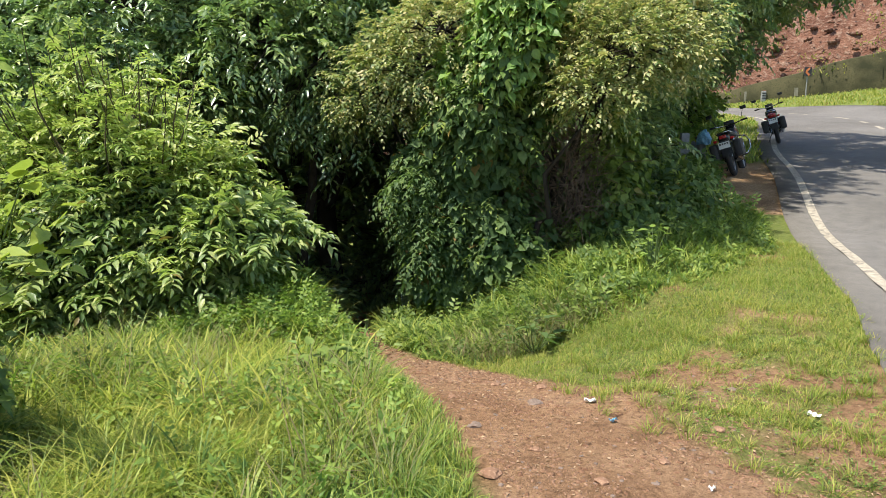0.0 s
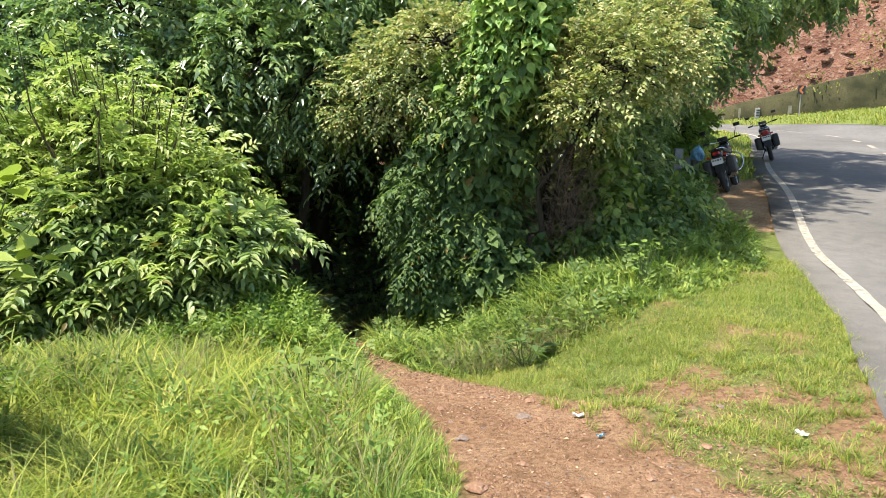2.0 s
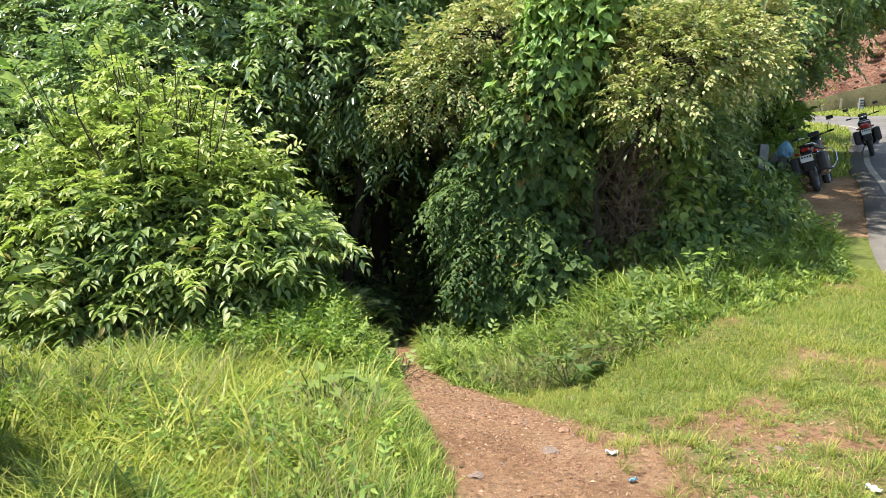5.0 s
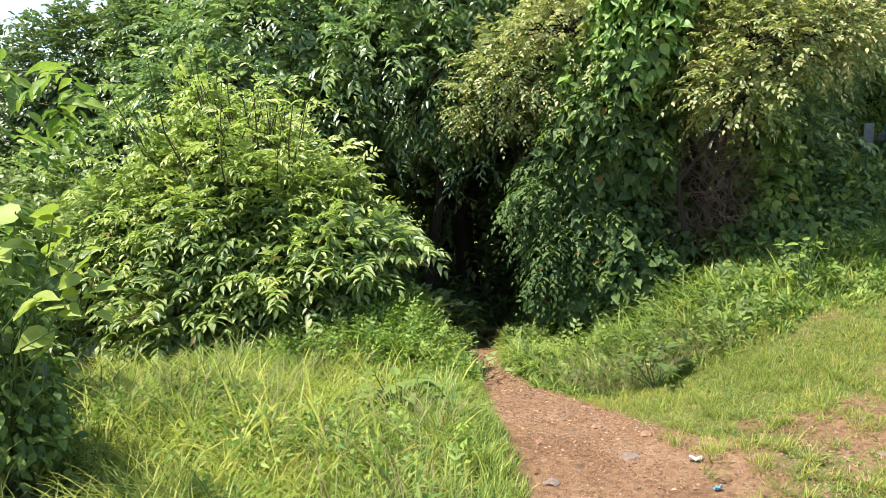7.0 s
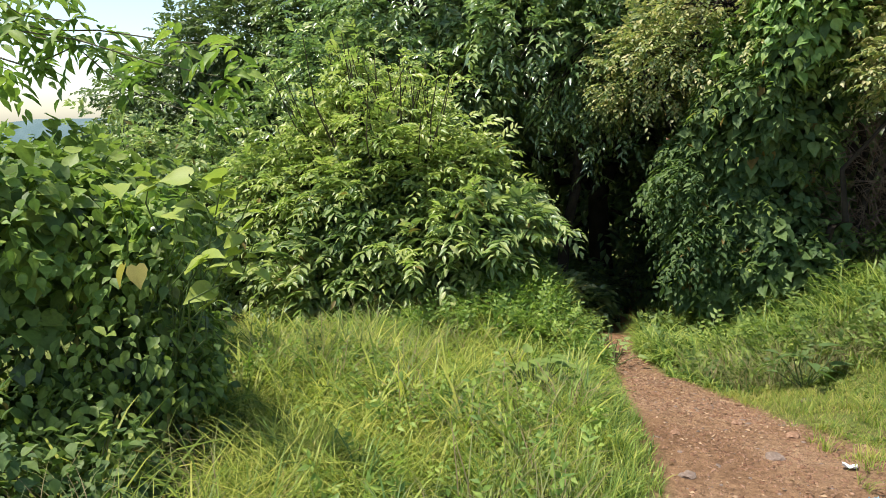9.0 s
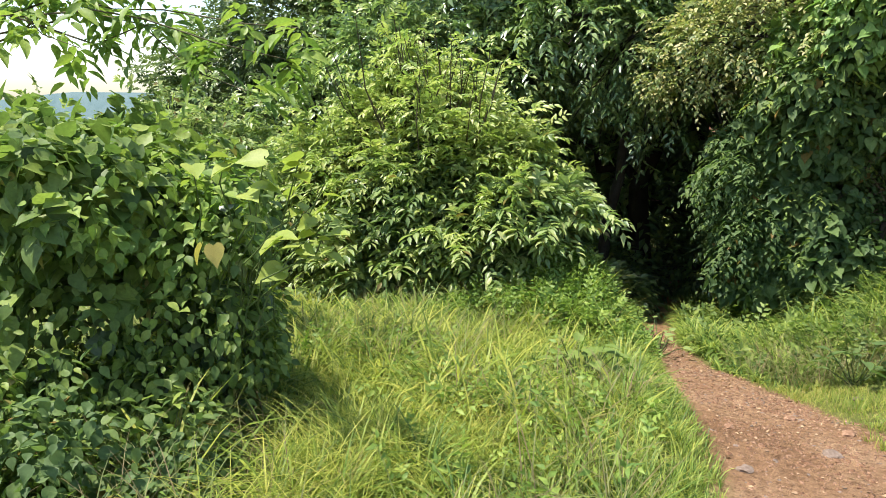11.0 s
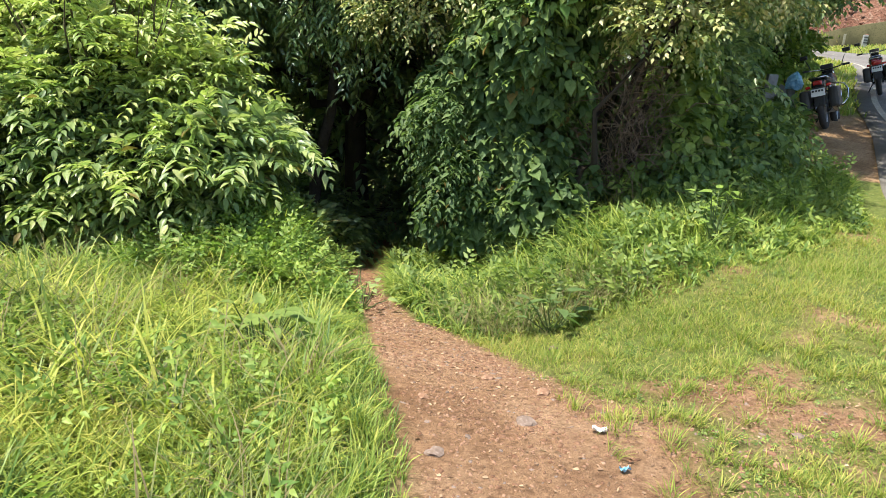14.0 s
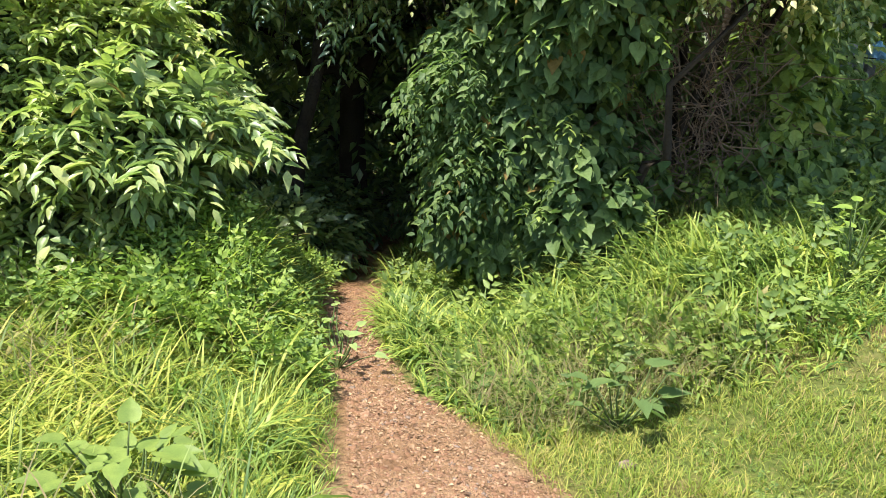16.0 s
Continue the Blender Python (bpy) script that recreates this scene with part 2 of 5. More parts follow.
PLATE_WHITE = surface("white plate", (0.72, 0.72, 0.7), (0.8, 0.8, 0.78), (0.65, 0.64, 0.6), 8, 60, 0.5, 0.4)
RED_LENS = surface("red lens", (0.35, 0.015, 0.015), (0.45, 0.02, 0.02), (0.3, 0.01, 0.01), 8, 60, 0.2, 0.6)
BLUE_BAG = surface("blue plastic", (0.14, 0.34, 0.48), (0.24, 0.46, 0.58), (0.42, 0.58, 0.66), 9, 50, 0.35, 0.5, 0, 0.6, 0.02)
SIGN_YELLOW = surface("sign face", (0.55, 0.16, 0.05), (0.62, 0.2, 0.07), (0.45, 0.12, 0.04), 6, 60, 0.5, 0.4)
# distance haze is put into the ridge's blue-grey colour
HAZE_HILL = surface("wooded far ridge", (0.10, 0.15, 0.16), (0.14, 0.19, 0.19), (0.08, 0.12, 0.11), 0.02, 0.4, 1.0, 0.0, 0, 0.2, 1.0)

# ---------------------------------------------------------------- mesh helpers


def raw_mesh(name, verts, faces, mat):
    """A mesh from an (n, 3) array of points and an (m, 3) or (m, 4) array of faces."""
    verts, faces = np.asarray(verts, np.float32), np.asarray(faces, np.int32)
    me = bpy.data.meshes.new(name)
    k = faces.shape[1]
    me.vertices.add(len(verts))
    me.vertices.foreach_set("co", verts.ravel())
    me.loops.add(faces.size)
    me.loops.foreach_set("vertex_index", faces.ravel())
    me.polygons.add(len(faces))
    me.polygons.foreach_set("loop_start", np.arange(0, faces.size, k, dtype=np.int32))
    me.polygons.foreach_set("loop_total", np.full(len(faces), k, np.int32))
    me.update(calc_edges=True)
    me.materials.append(mat)
    return me


def part(name, bm, mat, parent, label=""):
    """Links a bmesh (or a mesh) as one mesh object under a thing or a part."""
    if isinstance(bm, bpy.types.Mesh):
        me = bm
    else:
        me = bpy.data.meshes.new(name)
        bm.to_mesh(me)
        bm.free()
        me.materials.append(mat)
    ob = new(name, me)
    ob.parent = parent
    if label:
        ob["label"] = label
    return ob


def smooth(ob):
    ob.data.polygons.foreach_set("use_smooth", np.ones(len(ob.data.polygons), bool))
    return ob


def thing(name, at, label, category, group="", kind=""):
    ob = new(name)
    ob.matrix_basis = Matrix.Translation(at)
    return tagged(ob, label, category, group, kind)


def unit(v):
    return v / np.maximum(np.linalg.norm(v, axis=-1, keepdims=True), 1e-9)


LEAF_SHAPES = {
    # along, across, lift; faces
    "plain": ([(0, 0, 0), (0.45, -0.5, 0.10), (1, 0, -0.12), (0.45, 0.5, 0.10)], [(0, 2, 1), (0, 3, 2)]),
    "lance": ([(0, 0, 0), (0.36, -0.5, 0.09), (0.42, 0, 0.0), (0.36, 0.5, 0.09), (1, 0, -0.2)], [(0, 2, 1), (0, 3, 2), (1, 2, 4), (2, 3, 4)]),
    "spear": ([(0, 0, 0), (0.2, -0.38, 0.06), (0.45, -0.5, 0.08), (0.74, -0.28, 0.0), (1, 0, -0.16), (0.74, 0.28, 0.0), (0.45, 0.5, 0.08), (0.2, 0.38, 0.06), (0.45, 0, -0.01)],
              [(0, 8, 1), (1, 8, 2), (2, 8, 3), (3, 8, 4), (4, 8, 5), (5, 8, 6), (6, 8, 7), (7, 8, 0)]),
    "ovate": ([(0, 0, 0), (0.08, -0.3, 0.03), (0.3, -0.5, 0.07), (0.58, -0.38, 0.04), (0.82, -0.14, -0.06), (1.06, 0, -0.2), (0.82, 0.14, -0.06),
               (0.58, 0.38, 0.04), (0.3, 0.5, 0.07), (0.08, 0.3, 0.03), (0.42, 0, -0.03)],
              [(0, 10, 1), (1, 10, 2), (2, 10, 3), (3, 10, 4), (4, 10, 5), (5, 10, 6), (6, 10, 7), (7, 10, 8), (8, 10, 9), (9, 10, 0)]),
    "heart": ([(0, 0, 0), (-0.12, -0.2, 0.03), (-0.04, -0.42, 0.06), (0.22, -0.52, 0.08), (0.52, -0.4, 0.05), (0.8, -0.16, -0.04), (1.04, 0, -0.14),
               (0.8, 0.16, -0.04), (0.52, 0.4, 0.05), (0.22, 0.52, 0.08), (-0.04, 0.42, 0.06), (-0.12, 0.2, 0.03), (0.4, 0, -0.03)],
              [(0, 12, 1), (1, 12, 2), (2, 12, 3), (3, 12, 4), (4, 12, 5), (5, 12, 6), (6, 12, 7), (7, 12, 8), (8, 12, 9), (9, 12, 10), (10, 12, 11), (11, 12, 0)]),
}


def leaf_mesh(name, P, D, N, L, W, mat, shape="lance"):
    """Leaves from base points P, directions D, upward normals N, lengths L and widths W, in one mesh."""
    tv, tf = LEAF_SHAPES[shape]
    tv, tf = np.array(tv, float), np.array(tf)
    D = unit(D)
    S = unit(np.cross(N, D))
    U = np.cross(D, S)
    L, W = np.asarray(L)[:, None, None], np.asarray(W)[:, None, None]
    v = (P[:, None] + tv[None, :, 0:1] * L * D[:, None] + tv[None, :, 1:2] * W * S[:, None] + tv[None, :, 2:3] * L * U[:, None])
    f = tf[None] + (np.arange(len(P)) * len(tv))[:, None, None]
    return raw_mesh(name, v.reshape(-1, 3), f.reshape(-1, 3), mat)


def shell(rng, lobes, n, depth=0.25, rough=0.16, low=-0.7):
    """Points in the outer layer of a union of ellipsoids, with their outward directions."""
    lobes = np.array(lobes, float)
    area = (lobes[:, 3] * lobes[:, 4] + lobes[:, 4] * lobes[:, 5] + lobes[:, 3] * lobes[:, 5])
    P, O = [], []
    got = 0
    while got < n:
        m = n * 2
        i = rng.choice(len(lobes), m, p=area / area.sum())
        d = unit(rng.normal(size=(m, 3)))
        d = d[d[:, 2] > low] if low > -1 else d
        i = i[:len(d)]
        c, r = lobes[i, :3], lobes[i, 3:6]
        k = 1 - depth * rng.random(len(d)) ** 1.5
        wob = 1 + rough * (np.sin(d[:, 0] * 5 + i * 1.7) * np.sin(d[:, 1] * 6 + i * 2.3) + 0.7 * np.sin(d[:, 2] * 9 + d[:, 0] * 7 + i))
        p = c + d * r * (k * wob)[:, None]
        o = unit(d / r)
        ok = np.ones(len(p), bool)
        for j, q in enumerate(lobes):
            e = ((p - q[:3]) / q[3:6])
            ok &= (i == j) | ((e * e).sum(1) > 0.62)
        P.append(p[ok])
        O.append(o[ok])
        got += ok.sum()
    return np.concatenate(P)[:n], np.concatenate(O)[:n]


def sprigs(rng, P, O, k, length, leaf, width, droop=0.5, up=0.25, spread=0.75, pair=True):
    """Leafy twigs: from each point an arching stalk with k leaflets. Gives P, D, N, L, W of the leaflets."""
    n = len(P)
    a = unit(O * 0.8 + rng.normal(size=(n, 3)) * 0.45 + np.array([0, 0, up]))
    ln = length * (0.6 + 0.8 * rng.random(n))
    side = unit(np.cross(a, np.array([0, 0, 1.0])) + rng.normal(size=(n, 3)) * 0.25)
    nrm = np.cross(side, a)
    nrm = nrm * np.sign(nrm[:, 2:3] + 1e-6)
    s = (np.arange(k) + 0.6) / k
    q = P[:, None] + a[:, None] * (ln[:, None, None] * s[None, :, None])
    q[..., 2] -= droop * ln[:, None] * s[None] ** 2
    tang = a[:, None] - np.array([0, 0, 1.0]) * (2 * droop * s)[None, :, None]
    sg = np.where(np.arange(k) % 2 == 0, 1.0, -1.0)
    sg[-1] = 0.05
    d = unit(tang) * 0.62 + side[:, None] * (spread * sg)[None, :, None] + rng.normal(size=(n, k, 3)) * 0.12
    d[..., 2] -= 0.12
    nn = nrm[:, None] + np.array([0, 0, 0.35]) + rng.normal(size=(n, k, 3)) * 0.22
    m = n * k
    sz = (0.7 + 0.55 * rng.random(m)) * np.tile(0.75 + 0.5 * np.sin(np.pi * s), n)
    return q.reshape(m, 3), d.reshape(m, 3), nn.reshape(m, 3), leaf * sz, width * sz


def tube(points, radii, sides=7):
    """Points and faces of a tapering tube along a line."""
    pts = np.array(points, float)
    tan = unit(np.gradient(pts, axis=0))
    ref = np.where(np.abs(tan[:, 2:3]) > 0.9, np.array([[1.0, 0, 0]]), np.array([[0, 0, 1.0]]))
    u = unit(np.cross(tan, ref))
    w = np.cross(tan, u)
    an = np.arange(sides) * 2 * np.pi / sides
    rr = np.asarray(radii, float)[:, None, None]
    v = pts[:, None] + rr * (np.cos(an)[None, :, None] * u[:, None] + np.sin(an)[None, :, None] * w[:, None])
    f = []
    for i in range(len(pts) - 1):
        for j in range(sides):
            k = (j + 1) % sides
            f.append((i * sides + j, i * sides + k, (i + 1) * sides + k, (i + 1) * sides + j))
    return v.reshape(-1, 3), np.array(f)


def tubes(name, lines, mat, sides=7):
    """Several tubes, each (points, radii), in one mesh."""
    V, Fc, off = [], [], 0
    for pts, rad in lines:
        v, f = tube(pts, rad, sides)
        V.append(v)
        Fc.append(f + off)
        off += len(v)
    return raw_mesh(name, np.concatenate(V), np.concatenate(Fc), mat)


def arc(rng, a, b, n=6, wobble=0.08, sag=0.0):
    a, b = np.array(a, float), np.array(b, float)
    s = np.linspace(0, 1, n)[:, None]
    p = a + (b - a) * s + rng.normal(size=(n, 3)) * wobble * np.sin(np.pi * s)
    p[:, 2] += sag * np.sin(np.pi * s[:, 0])
    return p


def box(bm, cx, cy, cz, sx, sy, sz, bevel=0.0, turn=None):
    r = bmesh.ops.create_cube(bm, size=1.0)
    m = Matrix.Translation((cx, cy, cz)) @ (turn or Matrix()) @ Matrix.Diagonal((sx, sy, sz, 1))
    bmesh.ops.transform(bm, matrix=m, verts=r["verts"])
    if bevel:
        ed = list({e for v in r["verts"] for e in v.link_edges})
        bmesh.ops.bevel(bm, geom=ed, offset=bevel, segments=2, affect="EDGES", profile=0.6)
    return bm


# ---------------------------------------------------------------- ground


def lerp(x, table):
    return np.interp(x, [a for a, _ in table], [b for _, b in table])


def step(a, b, x):
    t = np.clip((x - a) / (b - a), 0, 1)
    return t * t * (3 - 2 * t)


ROAD_RISE = [(-20, 0.1), (0, 0.1), (4, 0.1), (9.3, 0.28), (12.4, 0.6), (17, 1.0), (25, 1.6), (43, 2.7), (80, 4.0)]
PATH_LINE = [(-5, 0.5), (0, 0.5), (3, 0.3), (4.5, 0.25), (5.5, -0.15), (6.5, -0.5), (7.5, -0.7), (9.7, -1.25), (14, -2.0), (20, -3.0)]
PATH_FALL = [(-5, 0.1), (0, 0.1), (3, 0.03), (4.2, 0.0), (5.2, -0.22), (6, -0.38), (7, -0.55), (8, -0.75), (9.7, -1.12), (12, -1.5), (14, -1.8), (25, -3.0)]
BARE_LEFT = [(-5, -0.3), (0, 0.1), (3, 0.1), (3.8, -0.05), (4.6, -0.27), (5.4, -0.5), (6.2, -0.69), (7, -0.95), (7.9, -1.25), (9.3, -1.4), (14, -2.6)]
BARE_RIGHT = [(-5, 1.6), (0, 1.7), (3, 1.45), (3.8, 1.15), (4.4, 1.12), (4.75, 0.78), (5.2, 0.5), (5.7, 0.28), (6.05, 0.06), (6.45, -0.38), (7.4, -0.8), (9.4, -1.03), (14, -1.6)]
WEED_EDGE = [(-0.8, 7.2), (-0.5, 6.5), (0.22, 5.95), (0.87, 6.15), (1.5, 6.2), (2.5, 6.95), (3.7, 8.3), (5.0, 11.5)]


def land(x, y):
    """Height of the ground."""
    x, y = np.asarray(x, float), np.asarray(y, float)
    d = x - lerp(y, PATH_LINE)
    r = step(0.3, 2.6, d)
    z = lerp(y, PATH_FALL) * (1 - r) + lerp(y, ROAD_RISE) * r
    z = z - 0.12 * np.clip(-d - 2.0, 0, 30) * step(2, 6, -d)
    z = z + 0.125 * np.clip(x - 16.5, 0, 25) * step(20, 34, y)
    z = z - 0.35 * np.clip(-x - 13, 0, 180)
    z = z + 0.5 * step(0.08, 0.6, lerp(y, BARE_LEFT) - x) * np.exp(-((y - 7.2) / 0.9) ** 2) * np.exp(-((x + 1.75) / 0.8) ** 2)
    near = np.exp(-((x / 9) ** 2) - ((y - 5) / 9) ** 2)
    z = z + near * (0.025 * np.sin(x * 2.3 + y * 1.1) * np.sin(y * 1.9 - x) + 0.012 * np.sin(x * 7 + 1) * np.sin(y * 6.1))
    return z


ROAD_EDGE = [(-10, -26), (-4, -12), (0.9, 0.2), (2.7, 4.6), (3.38, 6.3), (4.45, 9.7), (6.05, 13.8), (7.35, 17.6), (9.4, 22.5), (11.2, 27), (12.2, 30.5), (11.5, 33.8),
             (8.5, 36.2), (3, 38), (-6, 40)]
ROAD_WIDTH = 7.4


def spline(pts, n=14):
    p = np.array(pts, float)
    p = np.vstack([2 * p[0] - p[1], p, 2 * p[-1] - p[-2]])
    out = []
    for i in range(1, len(p) - 2):
        for s in np.linspace(0, 1, n, endpoint=False):
            out.append(0.5 * ((2 * p[i]) + (p[i + 1] - p[i - 1]) * s + (2 * p[i - 1] - 5 * p[i] + 4 * p[i + 1] - p[i + 2]) * s ** 2
                              + (3 * p[i] - p[i - 1] - 3 * p[i + 1] + p[i + 2]) * s ** 3))
    out.append(p[-2])
    return np.array(out)


EDGE = spline(ROAD_EDGE)
EDGE_T = unit(np.gradient(EDGE, axis=0))
EDGE_N = np.stack([EDGE_T[:, 1], -EDGE_T[:, 0]], 1)       # towards the road


def edge_distance(x, y):
    """Signed distance from the road's edge, positive on the road."""
    q = np.stack([np.ravel(x), np.ravel(y)], 1)
    out = np.empty(len(q))
    for s in range(0, len(q), 20000):
        c = q[s:s + 20000]
        d = c[:, None] - EDGE[None]
        k = (d * d).sum(2).argmin(1)
        out[s:s + 20000] = (d[np.arange(len(c)), k] * EDGE_N[k]).sum(1)
    return out.reshape(np.shape(x))


def bare(x, y):
    """How bare the soil is: 1 on the trodden path, 0 under plants."""
    a = step(-0.2, -0.02, x - lerp(y, BARE_LEFT))
    b = 1 - step(-0.12, 0.1, x - lerp(y, BARE_RIGHT))
    return a * b


def scatter_soil(x, y):
    """Bald patches in the turf towards the viewer's side."""
    w = np.sin(x * 3.1 + 0.6 * np.sin(y * 2.7)) * np.sin(y * 3.7 + 0.8 * np.sin(x * 2.2)) + 0.5 * np.sin(x * 8.3 + y * 3) * np.sin(y * 9.1 - x * 2)
    near = 1 - step(3.3, 5.9, y)
    return step(-0.1, 0.4, w * (0.35 + 0.65 * near) + 0.95 * near - 0.2)


def build_ground():
    fx = np.arange(-8, 9.01, 0.09)
    fy = np.arange(-2, 15.01, 0.09)
    far = np.array([0.3, 0.8, 1.6, 3, 5, 8, 12, 18, 26, 36, 50, 75, 120, 250, 600, 1500, 3500])
    xs = np.concatenate([-8 - far[::-1], fx, 9 + np.concatenate([np.arange(0.3, 30, 0.6), 30 + far])])
    ys = np.concatenate([-2 - far[::-1], fy, 15 + np.concatenate([np.arange(0.3, 40, 0.6), 40 + far])])
    X, Y = np.meshgrid(xs, ys)
    Z = land(X, Y)
    e = edge_distance(X, Y)
    on = step(0.05, 0.3, e) * (1 - step(ROAD_WIDTH - 0.3, ROAD_WIDTH - 0.05, e))
    Z = Z - 0.09 * on
    v = np.stack([X, Y, Z], 2).reshape(-1, 3)
    ny, nx = X.shape
    i = (np.arange(ny - 1)[:, None] * nx + np.arange(nx - 1)[None]).ravel()
    me = raw_mesh("ground", v, np.stack([i, i + 1, i + nx + 1, i + nx], 1), SOIL)
    cov = 1 - np.maximum(bare(X, Y), np.minimum(1, 1.4 * scatter_soil(X, Y)) * step(0.0, 0.6, X - lerp(Y, BARE_RIGHT)) * (Y < 9))
    cov = np.where((e > -1.7) & (Y > 10.4) & (Y < 15.5) & (e < 1), 0.1, cov)
    att = me.attributes.new("cover", "FLOAT", "POINT")
    att.data.foreach_set("value", cov.astype(np.float32).ravel())
    ob = new("ground", me)
    smooth(ob)
    return tagged(ob, "reddish trodden earth sloping down from the road", "ground", kind="structure")


def ribbon(name, a, b, lift, mat, i0=0, i1=None, thick=0.0):
    """A strip of the road between offsets a and b from its edge."""
    s = slice(i0, i1)
    k = max(2, int(abs(b - a) / 0.5) + 1)
    off = np.linspace(a, b, k)
    p = EDGE[s][:, None] + EDGE_N[s][:, None] * off[None, :, None]
    z = land(p[..., 0], p[..., 1]) + lift
    v = np.concatenate([p, z[..., None]], 2)
    if thick:
        v = np.concatenate([v[:, :1] - np.array([0.0, 0, thick]), v, v[:, -1:] - np.array([0.0, 0, thick])], 1)
        k += 2
    n = len(v)
    q = (np.arange(n - 1)[:, None] * k + np.arange(k - 1)[None]).ravel()
    return new(name, raw_mesh(name, v.reshape(-1, 3), np.stack([q, q + k, q + k + 1, q + 1], 1), mat))


build_ground()
tagged(ribbon("road", 0.0, ROAD_WIDTH, 0.03, ASPHALT, thick=0.14), "grey worn asphalt road curving uphill", "road", kind="structure")
tagged(ribbon("road_edge_line", 0.34, 0.46, 0.036, PAINT), "worn cream edge line painted on asphalt", "road marking", kind="structure")
for s in range(20, len(EDGE) - 12, 9):
    tagged(ribbon("lane_dash", ROAD_WIDTH / 2 - 0.08, ROAD_WIDTH / 2 + 0.08, 0.036, PAINT, s, s + 5), "white lane dash painted on asphalt", "road marking",
           "lane dashes", "structure")

# ---------------------------------------------------------------- far setting: wall, cut slope, ridge
WALL_LINE = spline([(-8, 49.5), (2, 48.4), (10, 47), (17, 44.8), (24, 42.2), (31, 37), (36, 30)], 8)


def build_wall():
    p = WALL_LINE
    nrm = unit(np.stack([np.gradient(p[:, 1]), -np.gradient(p[:, 0])], 1))
    z = land(p[:, 0], p[:, 1])
    tall_at = np.clip(0.75 + 0.17 * (p[:, 0] - 16.5), 0.55, 3.0)
    prof = [(0.0, -0.5), (0.0, 0.96), (0.06, 1.0), (0.36, 1.0), (0.42, 0.96), (0.42, -0.5)]
    rng = np.random.default_rng(5)
    v = np.array([[(*(p[i] - nrm[i] * o), z[i] + (h * tall_at[i] + 0.04 * math.sin(i * 1.3) if h > 0 else h)) for o, h in prof] for i in range(len(p))])
    k = len(prof)
    q = (np.arange(len(p) - 1)[:, None] * k + np.arange(k - 1)[None]).ravel()
    w = new("retaining_wall", raw_mesh("retaining_wall", v.reshape(-1, 3), np.stack([q, q + k, q + k + 1, q + 1], 1), CONCRETE))
    tagged(w, "mossy stained concrete retaining wall below the cut slope", "wall", kind="structure")
    for i in sorted(rng.choice(np.arange(2, len(p) - 2), 16, replace=False)):
        bm = bmesh.new()
        tall = (0.2 + 0.6 * rng.random() ** 2) * tall_at[i]
        a = math.atan2(nrm[i][1], nrm[i][0])
        box(bm, p[i][0] + nrm[i][0] * 0.004, p[i][1] + nrm[i][1] * 0.004, z[i] + 0.1 + tall / 2, 0.016, 0.08 + 0.16 * rng.random(), tall, 0.004,
            Matrix.Rotation(a, 4, "Z"))
        part("lime_streak", bm, CONCRETE_WORN, w)
    # steep raw slope behind the wall
    top = []
    s = np.linspace(0, 1, 46)
    for i in range(len(p)):
        row = []
        for t in s:
            o = 0.5 + t * 20
            rise = tall_at[i] - 0.28 + 17.0 * t ** 0.86
            x, y = p[i] - nrm[i] * o
            n1 = noise.fractal((x * 0.22, y * 0.22, t * 3), 0.9, 2.1, 5)
            n2 = noise.noise((x * 1.3, y * 1.3, t * 20))
            row.append((x, y, z[i] + rise + t ** 0.5 * (2.4 * n1 + 0.9 * n2 + 1.3 * abs(noise.noise((x * 0.35 + t * 4, y * 0.1, 3.0))) + 0.7 * noise.noise((x * 0.5 + t * 9, y * 0.5, t * 26)))))
        top.append(row)
    v = np.array(top)
    k = len(s)
    q = (np.arange(len(p) - 1)[:, None] * k + np.arange(k - 1)[None]).ravel()
    hl = new("hillside", raw_mesh("hillside", v.reshape(-1, 3), np.stack([q, q + k, q + k + 1, q + 1], 1), HILL))
    tagged(hl, "bare reddish cut slope of loose earth and rock", "hillside", kind="structure")
    # rubble and green tufts on the slope
    m = 5200
    ii, tt = rng.integers(6, len(p) - 1, m), rng.integers(0, k - 4, m)
    c = v[ii, tt] + rng.normal(size=(m, 3)) * 0.25
    stones("rubble", c, 0.07 + 0.3 * rng.random(m) ** 4, HILL, rng, "loose reddish rocks on the cut slope", "rocks")
    m = 16000
    ii, tt = rng.integers(6, len(p) - 1, m), (rng.random(m) ** 3 * (k - 2)).astype(int)
    keep = np.sin(ii * 0.9) * np.sin(tt * 0.5 + ii * 0.3) > 0.1
    c = v[ii, tt][keep] + rng.normal(size=(keep.sum(), 3)) * np.array([0.5, 0.5, 0.12])
    d = unit(rng.normal(size=c.shape) * 0.5 + np.array([0, 0, 1.0]))
    ob = new("slope_weeds", leaf_mesh("slope_weeds", c, d, rng.normal(size=c.shape), 0.12 + 0.16 * rng.random(len(c)), 0.05 + 0.06 * rng.random(len(c)), GRASS_SHORT, "plain"))
    tagged(ob, "thin green weeds on the cut slope", "weeds", kind="stuff")


